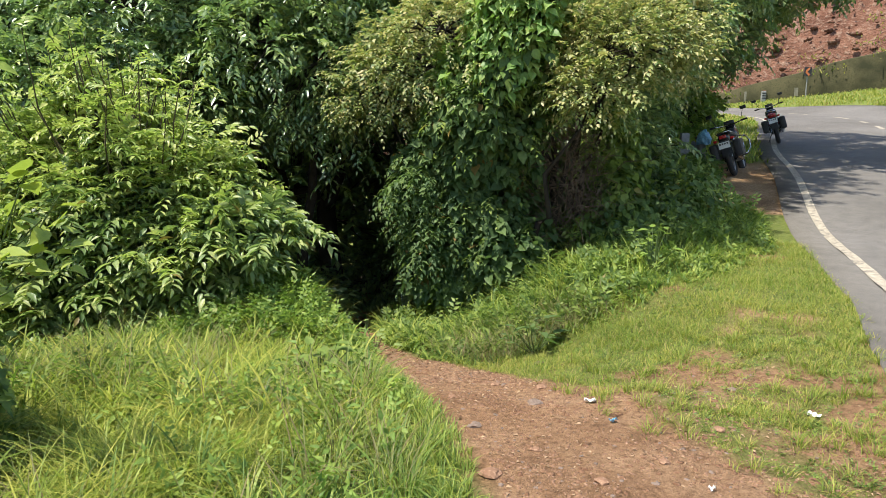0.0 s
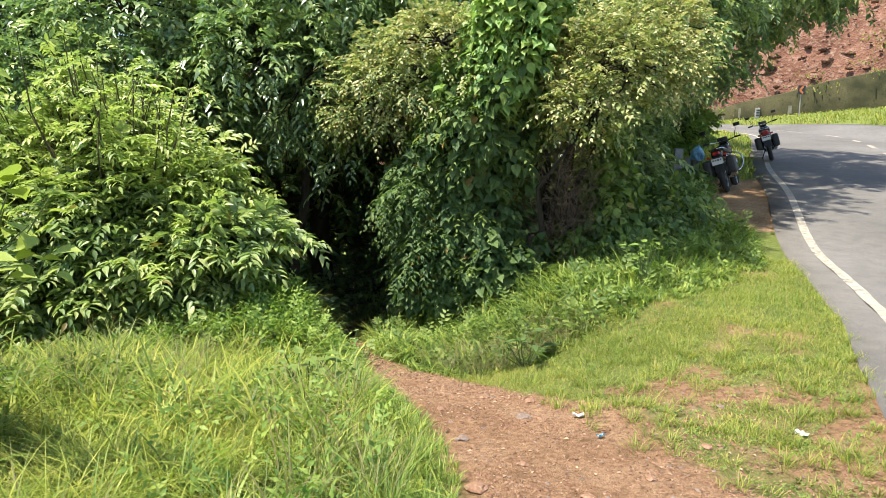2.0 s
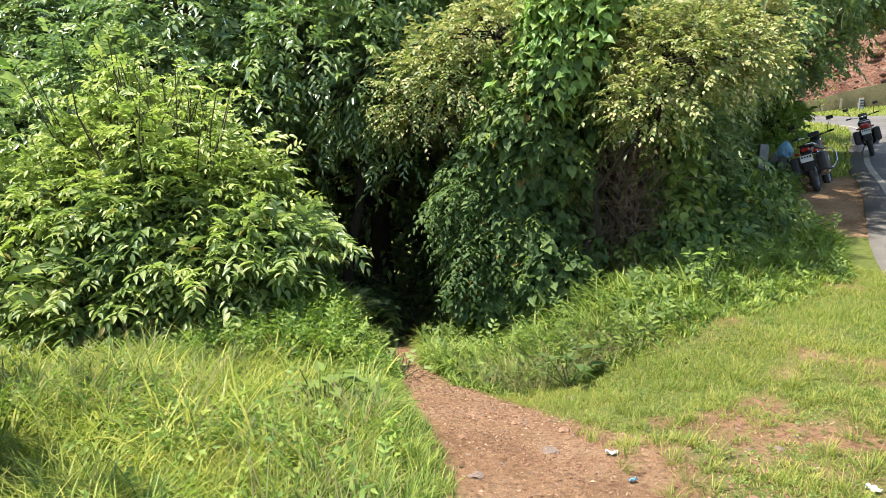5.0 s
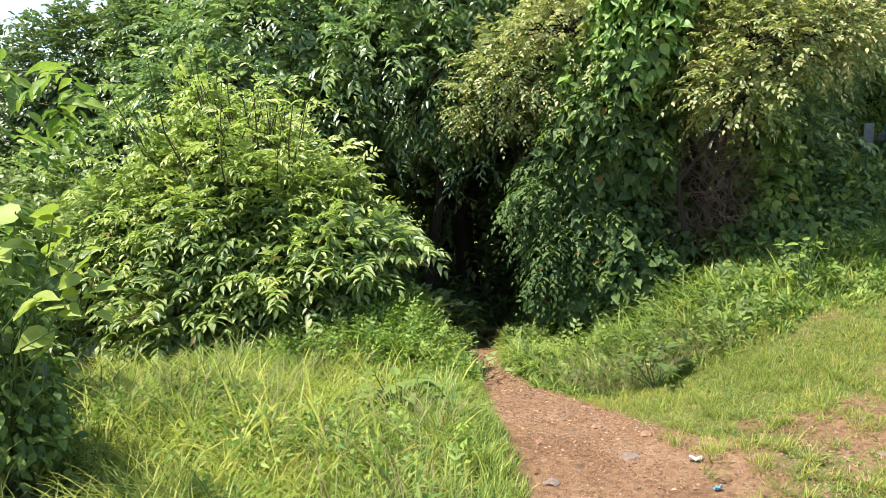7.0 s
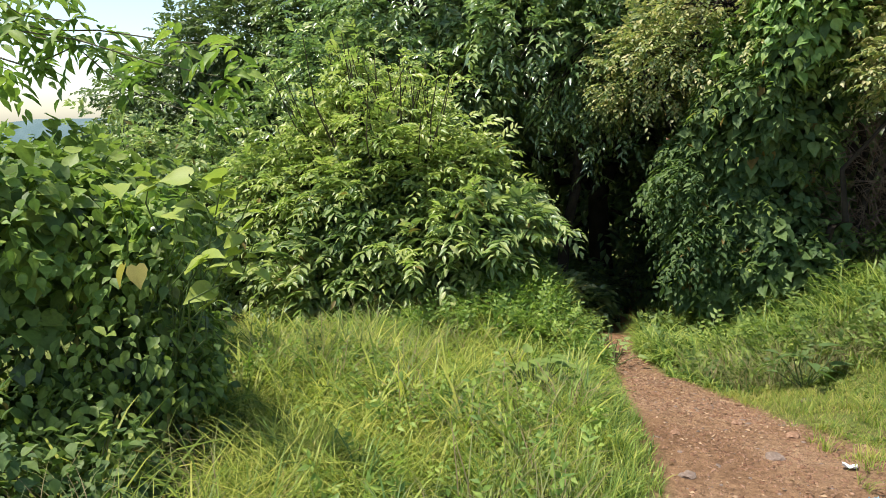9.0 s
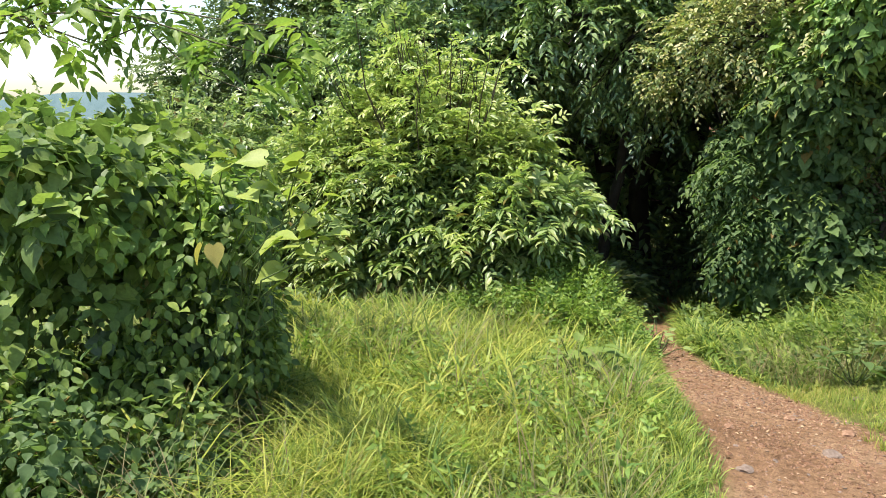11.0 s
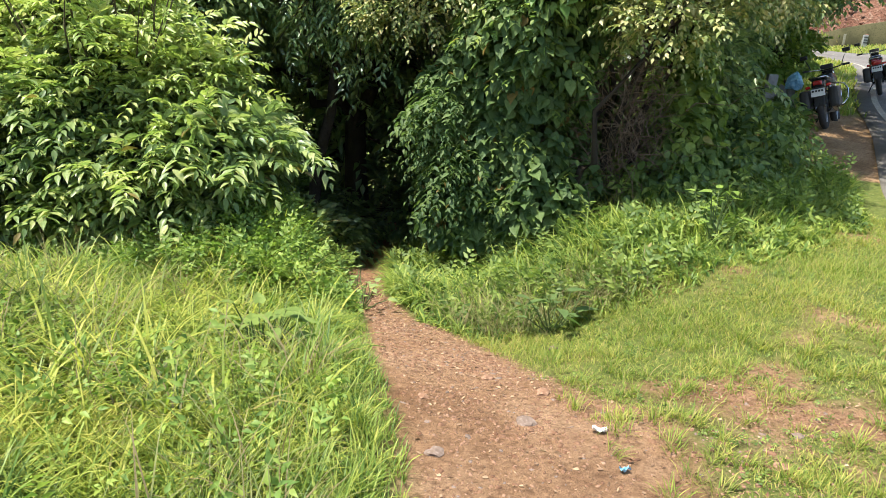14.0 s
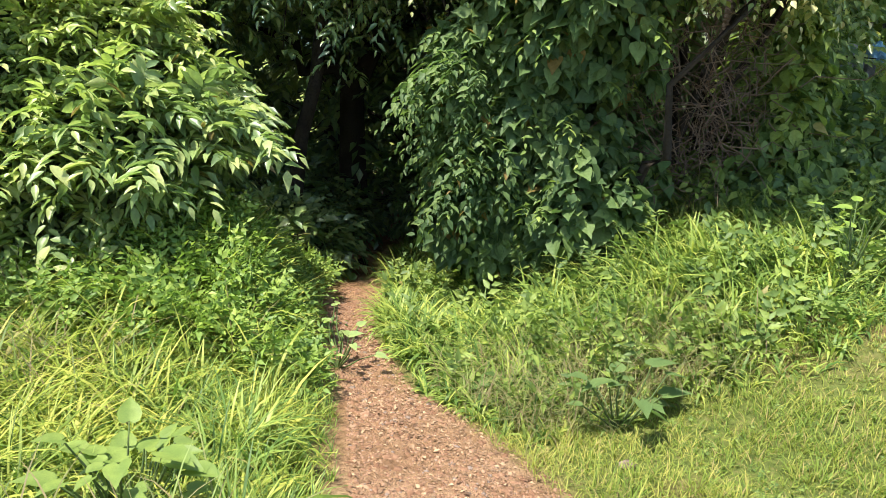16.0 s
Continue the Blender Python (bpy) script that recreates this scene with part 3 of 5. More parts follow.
def stones(name, C, size, mat, rng, label, category, chips=False):
    """Many small angular stones in one mesh."""
    bm = bmesh.new()
    bmesh.ops.create_icosphere(bm, subdivisions=1, radius=1.0)
    bv = np.array([v.co[:] for v in bm.verts])
    bf = np.array([[v.index for v in f.verts] for f in bm.faces])
    bm.free()
    if chips:
        ring = [(math.cos(i * 1.257), math.sin(i * 1.257)) for i in range(5)]
        bv = np.array([(c, s, -0.5) for c, s in ring] + [(0.75 * c, 0.75 * s, 0.9) for c, s in ring], float)
        bf = np.array([t for i in range(5) for t in ((i, (i + 1) % 5, 5 + (i + 1) % 5), (i, 5 + (i + 1) % 5, 5 + i))] + [(5, 6, 7), (5, 7, 8), (5, 8, 9)])
    n = len(C)
    k = 1 + 0.32 * rng.normal(size=(n, len(bv), 1)).clip(-1.2, 1.2)
    thick = 0.18 + 0.3 * rng.random(n) if chips else 0.35 + 0.35 * rng.random(n)
    sc = size[:, None, None] * np.stack([0.6 + 0.9 * rng.random(n), 0.6 + 0.6 * rng.random(n), thick], 1)[:, None]
    a = rng.random(n) * 6.28
    v = bv[None] * k * sc
    x, y = v[..., 0].copy(), v[..., 1].copy()
    v[..., 0], v[..., 1] = x * np.cos(a)[:, None] - y * np.sin(a)[:, None], x * np.sin(a)[:, None] + y * np.cos(a)[:, None]
    v = v + np.asarray(C)[:, None]
    f = bf[None] + (np.arange(n) * len(bv))[:, None, None]
    return tagged(new(name, raw_mesh(name, v.reshape(-1, 3), f.reshape(-1, 3), mat)), label, category, kind="stuff")


build_wall()


def build_ridge():
    x = np.linspace(-1500, 300, 60)
    rng = np.random.default_rng(8)
    hgt = -8 + 9 * np.sin(x / 210 + 1) + 5 * np.sin(x / 70) + 2 * rng.random(60)
    y = 900 + 0 * x
    v = np.concatenate([np.stack([x, y, 0 * x - 90], 1), np.stack([x, y + 60, hgt], 1), np.stack([x, y + 400, hgt * 0.6], 1)])
    n = len(x)
    q = np.arange(n - 1)
    f = np.concatenate([np.stack([q, q + 1, q + 1 + n, q + n], 1), np.stack([q + n, q + 1 + n, q + 1 + 2 * n, q + 2 * n], 1)])
    tagged(new("backdrop", raw_mesh("backdrop", v, f, HAZE_HILL)), "hazy wooded ridge far off", "hills", kind="structure")


build_ridge()

# ---------------------------------------------------------------- grass


def blades(name, x, y, length, width, mat, rng, lean=0.5, label="", curl=0.6, sink=0.01, heading=None):
    """Grass: bent, tapering blades of two or three joints in one mesh."""
    n = len(x)
    z = land(x, y) - sink
    an = rng.random(n) * 2 * np.pi if heading is None else heading
    dirh = np.stack([np.cos(an), np.sin(an), 0 * an], 1)
    a0 = lean * (0.05 + 0.4 * rng.random(n))
    a1 = curl * (0.45 + 1.05 * rng.random(n)) + 0.05
    side = np.stack([-np.sin(an), np.cos(an), 0 * an], 1)
    b = np.stack([x, y, z], 1)
    rows = []
    ss, ww = ((0.0, 0.3, 0.56, 0.8, 1.0), (0.75, 1.0, 0.9, 0.55)) if curl > 1.4 else ((0.0, 0.42, 0.76, 1.0), (0.75, 1.0, 0.62))
    for i, s in enumerate(ss):
        # each blade bends over evenly from its root to its tip
        out = (np.cos(a0) - np.cos(a0 + a1 * s)) / a1
        upz = (np.sin(a0 + a1 * s) - np.sin(a0)) / a1
        c = b + dirh * (out * length)[:, None] + np.array([0, 0, 1.0]) * (upz * length)[:, None]
        if s < 1:
            hw = (width * ww[i] / 2)[:, None]
            rows += [c - side * hw, c + side * hw]
        else:
            rows += [c]
    v = np.stack(rows, 1)
    k = len(ss) - 1
    t = np.array([q for i in range(k - 1) for q in ((2 * i, 2 * i + 1, 2 * i + 3), (2 * i, 2 * i + 3, 2 * i + 2))] + [(2 * k - 2, 2 * k - 1, 2 * k)])
    f = t[None] + (np.arange(n) * (2 * k + 1))[:, None, None]
    return tagged(new(name, raw_mesh(name, v.reshape(-1, 3), f.reshape(-1, 3), mat)), label, "grass", kind="stuff")


def clump(x, y, f=1.0):
    return 0.5 + 0.25 * (np.sin(x * 2.1 * f + 1.3 * np.sin(y * 1.7 * f)) + np.sin(y * 2.6 * f + 1.1 * np.sin(x * 2.9 * f + 2)))


def clustered(rng, n, x0, x1, y0, y1, per=9, spread=0.05):
    m = n // per
    cx, cy = x0 + (x1 - x0) * rng.random(m), y0 + (y1 - y0) * rng.random(m)
    x = np.repeat(cx, per) + rng.normal(size=m * per) * spread
    y = np.repeat(cy, per) + rng.normal(size=m * per) * spread
    return x, y


def tufts(rng, m, per, x0, x1, y0, y1, spread):
    """Blades in round tufts: their feet, the bearing in which each leans, and one random number a tuft."""
    cx, cy = np.repeat(x0 + (x1 - x0) * rng.random(m), per), np.repeat(y0 + (y1 - y0) * rng.random(m), per)
    an = rng.random(m * per) * 2 * np.pi
    d = spread * rng.random(m * per)
    return cx + d * np.cos(an), cy + d * np.sin(an), an + 0.9 * rng.normal(size=m * per), np.repeat(rng.random(m), per)


def build_grass():
    rng = np.random.default_rng(11)
    # tall grass beside the path: tufts whose blades lean out from their middle and arch over
    x, y, an, r = tufts(rng, 9600, 14, -4.6, 0.6, 0.6, 7.6, 0.03)
    dl = lerp(y, BARE_LEFT) - x
    keep = (dl > 0.17) & (r < 0.25 + 1.0 * clump(x, y, 1.6)) & (y < 7.4 + 0.25 * x + 0.6) & ~((x < -1.75 - 0.2 * r) & (y < 2.9)) & ~((x < -2.1) & (y < 3.3 + 0.2 * np.sin(x * 9)))
    x, y, an, dl = x[keep], y[keep], an[keep], dl[keep]
    k = rng.random(len(x))
    hgt = (0.13 + 0.13 * step(0, 0.7, dl) + 0.3 * step(0.3, 1.6, dl) * clump(x, y, 1.1) ** 1.4 + 0.06 * step(4.2, 6, y)) * (0.45 + 0.8 * k)
    blades("tall_grass", x, y, hgt * 1.0, (0.0042 + 0.008 * rng.random(len(x)) ** 1.6) * (0.65 + 0.35 * step(3.3, 5.3, y)), GRASS_TALL, rng, 0.9, "tall arching yellow-green grass beside the path", 2.3, heading=an)
    # fine upright grass along the path's edge
    x, y, an, r = tufts(rng, 3000, 12, -2.4, 0.3, 1.2, 6.6, 0.025)
    dl = lerp(y, BARE_LEFT) - x
    keep = (dl > 0.05) & (dl < 0.85 * (0.35 + r))
    x, y, an = x[keep], y[keep], an[keep]
    blades("edge_grass", x, y, (0.07 + 0.16 * step(0, 0.4, dl[keep])) * (0.6 + 0.7 * rng.random(len(x))), 0.003 + 0.004 * rng.random(len(x)), GRASS_LUSH, rng, 0.8, "fine upright green grass edging the path", 0.9, heading=an)
    # broad arching tufts at the back, with rusty seeding stalks and darker tufts amongst it
    x, y, an, r = tufts(rng, 360, 16, -4.2, 0.0, 3.6, 7.3, 0.045)
    keep = (lerp(y, BARE_LEFT) - x > 0.3) & (r < 0.25 + clump(x, y, 0.9) ** 2 + 0.3 * step(5, 6, y))
    x, y, an = x[keep], y[keep], an[keep]
    blades("broad_grass", x, y, 0.3 + 0.3 * rng.random(len(x)), 0.008 + 0.009 * rng.random(len(x)), GRASS_TALL, rng, 0.9, "broad-bladed lush grass tufts", 1.9, heading=an)
    x, y, an, r = tufts(rng, 75, 11, -2.3, -0.6, 3.8, 5.7, 0.06)
    keep = lerp(y, BARE_LEFT) - x > 0.3
    x, y, an = x[keep], y[keep], an[keep]
    blades("wide_grass", x, y, 0.24 + 0.22 * rng.random(len(x)), 0.010 + 0.011 * rng.random(len(x)), GRASS_TALL, rng, 1.6, "wide-bladed arching grass beside the path", 2.3, heading=an)
    x, y, an, r = tufts(rng, 620, 9, -4.4, -0.2, 1.5, 6.9, 0.05)
    keep = (lerp(y, BARE_LEFT) - x > 0.4) & (clump(x + 3, y, 1.3) > 0.5)
    x, y, an = x[keep], y[keep], an[keep]
    blades("seeding_grass", x, y, 0.34 + 0.26 * rng.random(len(x)), 0.003 + 0.004 * rng.random(len(x)), GRASS_RUST, rng, 0.8, "thin rusty seeding grass stalks", 1.3, heading=an)
    x, y, an, r = tufts(rng, 150, 24, -4.0, -0.2, 1.6, 7.2, 0.05)
    keep = (lerp(y, BARE_LEFT) - x > 0.35) & ~((x < -1.95) & (y < 3.3))
    x, y, an = x[keep], y[keep], an[keep]
    blades("dark_tufts", x, y, 0.24 + 0.24 * rng.random(len(x)), 0.006 + 0.008 * rng.random(len(x)), GRASS_LUSH, rng, 0.9, "darker green broad-bladed tufts in the tall grass", 1.7, heading=an)
    x, y = -2.2 + 0.12 * rng.normal(size=40), 2.5 + 0.16 * rng.normal(size=40)
    blades("arching_grass", x, y, 0.45 + 0.4 * rng.random(40), 0.012 + 0.009 * rng.random(40), GRASS_TALL, rng, 1.0, "clump of long arching grass before the bush", 2.0)
    x, y = -2.75 + 0.2 * rng.normal(size=520), 5.9 + 0.2 * rng.normal(size=520)
    blades("lush_tuft", x, y, 0.4 + 0.25 * rng.random(520), 0.007 + 0.006 * rng.random(520), GRASS_LUSH, rng, 1.0, "deep green tuft of fine grass before the shrub", 1.7)
    # the same grass thinning out behind the starting point and beyond the bush
    x, y = clustered(rng, 15000, -8.0, 0.0, -3.5, 4.5, 9, 0.12)
    keep = (lerp(y, BARE_LEFT) - x > 0.1) & ((y < 0.75) | (x < -4.3))
    x, y = x[keep], y[keep]
    blades("rough_grass", x, y, 0.16 + 0.2 * rng.random(len(x)), 0.012 + 0.012 * rng.random(len(x)), GRASS_TALL, rng, 1.0, "rough yellow-green grass behind the bush", 1.4)
    # trampled turf on the verge
    x, y = clustered(rng, 250000, -0.2, 4.4, 1.2, 8.6, 10, 0.03)
    e = edge_distance(x, y)
    weed = y - lerp(x, WEED_EDGE)
    thin = scatter_soil(x, y)
    keep = (x > lerp(y, BARE_RIGHT) - 0.1 * rng.random(len(x))) & (e < 0.02) & (weed < 0.3) & (rng.random(len(x)) > 0.93 * thin) & (rng.random(len(x)) < 0.5 + 0.7 * clump(x, y, 2.2))
    x, y = x[keep], y[keep]
    hgt = (0.02 + 0.045 * clump(x, y, 2.6) ** 1.3 + 0.03 * step(4.5, 6, y)) * (0.4 + rng.random(len(x)))
    blades("turf", x, y, hgt, 0.0025 + 0.0025 * rng.random(len(x)), GRASS_SHORT, rng, 1.2, "short patchy turf on the verge", 1.1)
    # stray tufts on the bare ground
    x, y, an, r = tufts(rng, 560, 34, 0.5, 3.6, 1.2, 5.6, 0.055)
    keep = (edge_distance(x, y) < 0.05) & (x > lerp(y, BARE_LEFT) + 0.85 + 0.3 * (y < 3.6))
    x, y, an, r = x[keep], y[keep], an[keep], r[keep]
    blades("grass_tufts", x, y, (0.035 + 0.1 * r) * (0.5 + 0.7 * rng.random(len(x))), 0.003 + 0.003 * rng.random(len(x)), GRASS_SHORT, rng, 1.3, "small grass tufts on bare soil", 0.9, heading=an)
    # lush weeds on the bank
    x, y, an, r = tufts(rng, 7000, 12, -1.2, 5.6, 5.6, 12.0, 0.05)
    weed = y - lerp(x, WEED_EDGE)
    keep = (weed > 0) & (weed < 3.4 + rng.random(len(x))) & (x > lerp(y, BARE_RIGHT) + 0.04) & (edge_distance(x, y) < -0.3) & ~((y > 10.2) & (edge_distance(x, y) > -1.75))
    x, y, an, weed = x[keep], y[keep], an[keep], weed[keep]
    hgt = (0.13 + 0.29 * step(0.0, 0.9, weed) * (0.5 + 0.6 * clump(x, y, 1.4))) * (0.5 + 0.75 * rng.random(len(x)))
    blades("bank_grass", x, y, hgt, 0.006 + 0.012 * rng.random(len(x)), GRASS_LUSH, rng, 0.9, "lush green weeds and grass on the bank", 1.7, heading=an)
    x, y = clustered(rng, 2600, -0.1, 1.2, 5.9, 7.0, 8, 0.09)
    weed = y - lerp(x, WEED_EDGE)
    keep = (weed > 0.05) & (weed < 0.9) & (x > lerp(y, BARE_RIGHT) + 0.1)
    x, y = x[keep], y[keep]
    blades("rusty_grass", x, y, 0.2 + 0.22 * rng.random(len(x)), 0.0025 + 0.0025 * rng.random(len(x)), GRASS_RUST, rng, 0.9, "fine rusty grass along the path edge", 1.5)
    # verge by the bend and strip before the wall
    x, y = clustered(rng, 15000, 4.0, 13.0, 15.4, 36, 12, 0.12)
    keep = (edge_distance(x, y) < 0.05) & (edge_distance(x, y) > -3.2)
    x, y = x[keep], y[keep]
    blades("verge_grass", x, y, 0.08 + 0.12 * rng.random(len(x)), 0.02 + 0.02 * rng.random(len(x)), GRASS_SHORT, rng, 1.0, "sunlit short grass by the bend", 0.6)
    x, y = clustered(rng, 30000, 4.0, 34.0, 28, 47, 12, 0.3)
    e = edge_distance(x, y)
    wall_y = lerp(x, [tuple(p) for p in WALL_LINE])
    keep = (e > ROAD_WIDTH) & (y < wall_y)
    x, y = x[keep], y[keep]
    blades("wall_grass", x, y, 0.08 + 0.14 * rng.random(len(x)), 0.025 + 0.03 * rng.random(len(x)), GRASS_SHORT, rng, 1.0, "sunlit grass strip before the wall", 0.6)


def leafy_weeds(name, x, y, height, leaf, mat, rng, label):
    """Low leafy weeds: short stalks with a few leaflets."""
    n = len(x)
    P = np.stack([x, y, land(x, y) + height * 0.25], 1)
    O = unit(rng.normal(size=(n, 3)) * 0.35 + np.array([0, 0, 1.0]))
    q, d, nn, L, W = sprigs(rng, P, O, 7, 0.22, leaf, leaf * 0.45, 0.25, 0.5)
    return tagged(new(name, leaf_mesh(name, q, d, nn, L, W, mat, "lance")), label, "weeds", kind="stuff")


def build_weeds():
    rng = np.random.default_rng(15)
    x, y = clustered(rng, 2600, -1.0, 5.4, 5.9, 11.0, 6, 0.1)
    weed = y - lerp(x, WEED_EDGE)
    keep = (weed > 0.15) & (weed < 3.2) & (x > lerp(y, BARE_RIGHT) + 0.06) & (edge_distance(x, y) < -0.4)
    leafy_weeds("bank_weeds", x[keep], y[keep], 0.95 * rng.random(keep.sum()) * step(0, 0.9, weed[keep]) + 0.08, 0.065, LEAF_CLIMB, rng, "leafy green weeds on the bank")
    x, y = clustered(rng, 900, 3.0, 5.2, 11.4, 15.6, 6, 0.12)
    keep = (edge_distance(x, y) < -0.95)
    leafy_weeds("roadside_weeds", x[keep], y[keep], 0.1 + 0.7 * rng.random(keep.sum()), 0.085, LEAF_VINE, rng, "leafy dark green climber beside the posts")
    x, y = clustered(rng, 6500, -2.7, -0.7, 6.1, 9.2, 6, 0.08)
    keep = x < lerp(y, BARE_LEFT) - 0.14
    leafy_weeds("path_weeds", x[keep], y[keep], 0.1 + 0.9 * rng.random(keep.sum()) * step(0, 0.6, (lerp(y, BARE_LEFT) - x)[keep]), 0.05, LEAF_VINE_TOP, rng, "leafy weeds along the path's edge")
    x, y = clustered(rng, 1700, -4.0, -0.4, 1.5, 7.0, 5, 0.08)
    keep = (lerp(y, BARE_LEFT) - x > 0.3) & (clump(x + 1, y + 2, 0.9) > 0.48)
    leafy_weeds("grass_weeds", x[keep], y[keep], 0.15 + 0.55 * rng.random(keep.sum()), 0.045, LEAF_VINE_TOP, rng, "small leafy weeds among the tall grass")
    x, y = clustered(rng, 5200, 0.6, 4.6, 2.0, 8.0, 9, 0.07)
    keep = (x > lerp(y, BARE_RIGHT)) & (edge_distance(x, y) < -0.05) & (y < lerp(x, WEED_EDGE))
    P = np.stack([x, y, land(x, y) + 0.004], 1)[keep]
    q, d, nn, L, W = sprigs(rng, P, unit(rng.normal(size=P.shape) * np.array([1, 1, 0.2])), 7, 0.05, 0.016, 0.009, 0.1, 0.25)
    tagged(new("turf_weeds", leaf_mesh("turf_weeds", q, d, nn, L, W, LEAF_CLIMB, "plain")), "tiny creeping weeds in the turf", "weeds", kind="stuff")


def build_gravel():
    rng = np.random.default_rng(21)
    for name, n, lo, hi, power, mat, label in (("gravel", 30000, 0.002, 0.011, 3, STONE, "fine reddish grit on the path"),
                                               ("earth_crumbs", 9500, 0.004, 0.019, 3, CLOD, "dark crumbs of dry red earth on the path"),
                                               ("pale_stones", 1500, 0.004, 0.018, 3, STONE_GREY, "pale small stones lying on the path")):
        y = 1.4 + 7.6 * rng.random(n) ** 1.15
        a, b = lerp(y, BARE_LEFT), lerp(y, BARE_RIGHT)
        x = a + (b - a + 0.9 * (y < 5)) * rng.random(n)
        keep = (rng.random(n) < 0.2 + 1.1 * clump(x + 5, y, 2.4)) & (edge_distance(x, y) < -0.05)
        x, y = x[keep], y[keep]
        size = lo + (hi - lo) * rng.random(len(x)) ** power
        stones(name, np.stack([x, y, land(x, y) + size * 0.02], 1), size, mat, rng, label, "gravel", True)
    # dry leaf scraps and bits of straw
    n = 15000
    y = 1.4 + 6.2 * rng.random(n) ** 1.1
    a, b = lerp(y, BARE_LEFT), lerp(y, BARE_RIGHT)
    x = a + (b - a + 1.9 * (y < 5)) * rng.random(n)
    keep = (rng.random(n) < 0.15 + 1.1 * clump(x + 2, y + 4, 2.0)) & (edge_distance(x, y) < 0)
    P = np.stack([x, y, land(x, y) + 0.005], 1)[keep]
    d = rng.normal(size=P.shape) * np.array([1, 1, 0.18])
    nn = rng.normal(size=P.shape) * 0.35 + np.array([0, 0, 1.0])
    L = 0.008 + 0.026 * rng.random(len(P)) ** 2.5
    tagged(new("leaf_litter", leaf_mesh("leaf_litter", P, d, nn, L, L * (0.25 + 0.4 * rng.random(len(P))), DRY_LEAF, "lance")), "dry brown leaf scraps and straw on the soil", "leaf litter", kind="stuff")


# ---------------------------------------------------------------- plants


def base_of(lobes):
    l = np.array(lobes)
    c = l[:, :2].mean(0)
    return np.array([c[0], c[1], float(land(c[0], c[1]))])


def stems_to(rng, root, tips, r0, r1, spread=0.3):
    lines = []
    for t in tips:
        a = np.array([root[0] + rng.normal() * spread, root[1] + rng.normal() * spread, 0])
        a[2] = land(a[0], a[1]) - 0.05
        p = arc(rng, a, t, 6, 0.08, 0.1)
        lines.append((p, np.linspace(r0, r1, 6)))
    return lines


def shifted(me, at):
    me.transform(Matrix.Translation(-Vector(at)))
    return me


def build_shrub():
    """The big yellow-green shrub left of the path."""
    rng = np.random.default_rng(31)
    lobes = [(-3.7, 7.9, 0.7, 1.2, 1.1, 1.25), (-2.7, 7.5, 0.35, 0.9, 0.9, 0.75), (-4.6, 7.9, 0.45, 1.1, 1.0, 1.0), (-3.0, 7.7, 0.75, 0.7, 0.7, 0.75), (-3.4, 7.3, -0.05, 1.35, 0.8, 0.6),
             (-2.25, 7.3, 0.45, 0.52, 0.5, 0.32), (-2.65, 7.05, 0.05, 0.65, 0.42, 0.45)]
    at = base_of(lobes)
    ob = thing("shrub", at, "dense leafy shrub with yellow-green young shoots beside the path", "shrub")
    P, O = shell(rng, lobes, 4700, 0.4, 0.24, -0.35)
    under = (P[:, 0] > -2.6) & (P[:, 2] < -0.05 + 0.75 * (P[:, 0] + 2.6))
    P, O = P[~under], O[~under]
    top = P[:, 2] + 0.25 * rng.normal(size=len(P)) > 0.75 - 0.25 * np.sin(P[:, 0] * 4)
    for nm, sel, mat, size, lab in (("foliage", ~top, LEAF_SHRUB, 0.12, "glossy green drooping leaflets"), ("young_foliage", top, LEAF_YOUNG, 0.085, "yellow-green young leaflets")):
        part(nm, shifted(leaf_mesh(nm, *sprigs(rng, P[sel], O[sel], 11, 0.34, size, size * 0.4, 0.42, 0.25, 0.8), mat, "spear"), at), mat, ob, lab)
    # inner leaves, their dark colour standing in for the shade inside
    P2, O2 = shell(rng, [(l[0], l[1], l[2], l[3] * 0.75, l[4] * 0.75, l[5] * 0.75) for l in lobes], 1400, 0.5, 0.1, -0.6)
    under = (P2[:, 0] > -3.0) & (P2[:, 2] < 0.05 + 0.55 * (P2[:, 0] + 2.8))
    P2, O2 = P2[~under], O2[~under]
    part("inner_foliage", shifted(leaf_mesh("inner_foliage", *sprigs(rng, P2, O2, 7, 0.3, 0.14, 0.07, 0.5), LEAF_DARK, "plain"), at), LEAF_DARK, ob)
    # upright young shoots with thin dark stems
    tips, lp = [], []
    for i in range(64):
        x = (-4.15, -3.45)[i % 2] + rng.normal() * 0.45
        y = 7.5 + rng.normal() * 0.35
        tips.append((x, y, 1.8 + 0.75 * rng.random() - 0.5 * max(0, abs(x + 3.75) - 0.45)))
    lines = stems_to(rng, (-3.5, 7.7), tips, 0.022, 0.004, 0.35)
    lines += stems_to(rng, (-3.3, 7.7), list(P[rng.choice(len(P), 60)]), 0.02, 0.005, 0.4)
    tagged(part("stemwork", shifted(tubes("stemwork", lines, STEM), at), STEM, ob, "thin dark stems"), kind="stuff")
    q = []
    for p, _ in lines[:64]:
        for s in np.linspace(0.45, 1, 9):
            i = s * 5
            a = int(min(4, i))
            q.append(p[a] + (p[a + 1] - p[a]) * (i - a))
    q = np.array(q)
    o = unit(rng.normal(size=q.shape) * np.array([1, 1, 0.2]))
    part("shoot_leaves", shifted(leaf_mesh("shoot_leaves", *sprigs(rng, q, o, 9, 0.26, 0.075, 0.03, 0.35, 0.35), LEAF_YOUNG, "spear"), at), LEAF_YOUNG, ob, "yellow young shoot leaves")
    # spray that reaches over the path
    q = arc(rng, (-2.2, 7.3, 0.75), (-1.42, 7.1, 0.6), 9, 0.02, 0.1)
    o = np.tile(unit(np.array([[0.8, -0.4, 0.0]])), (9, 1))
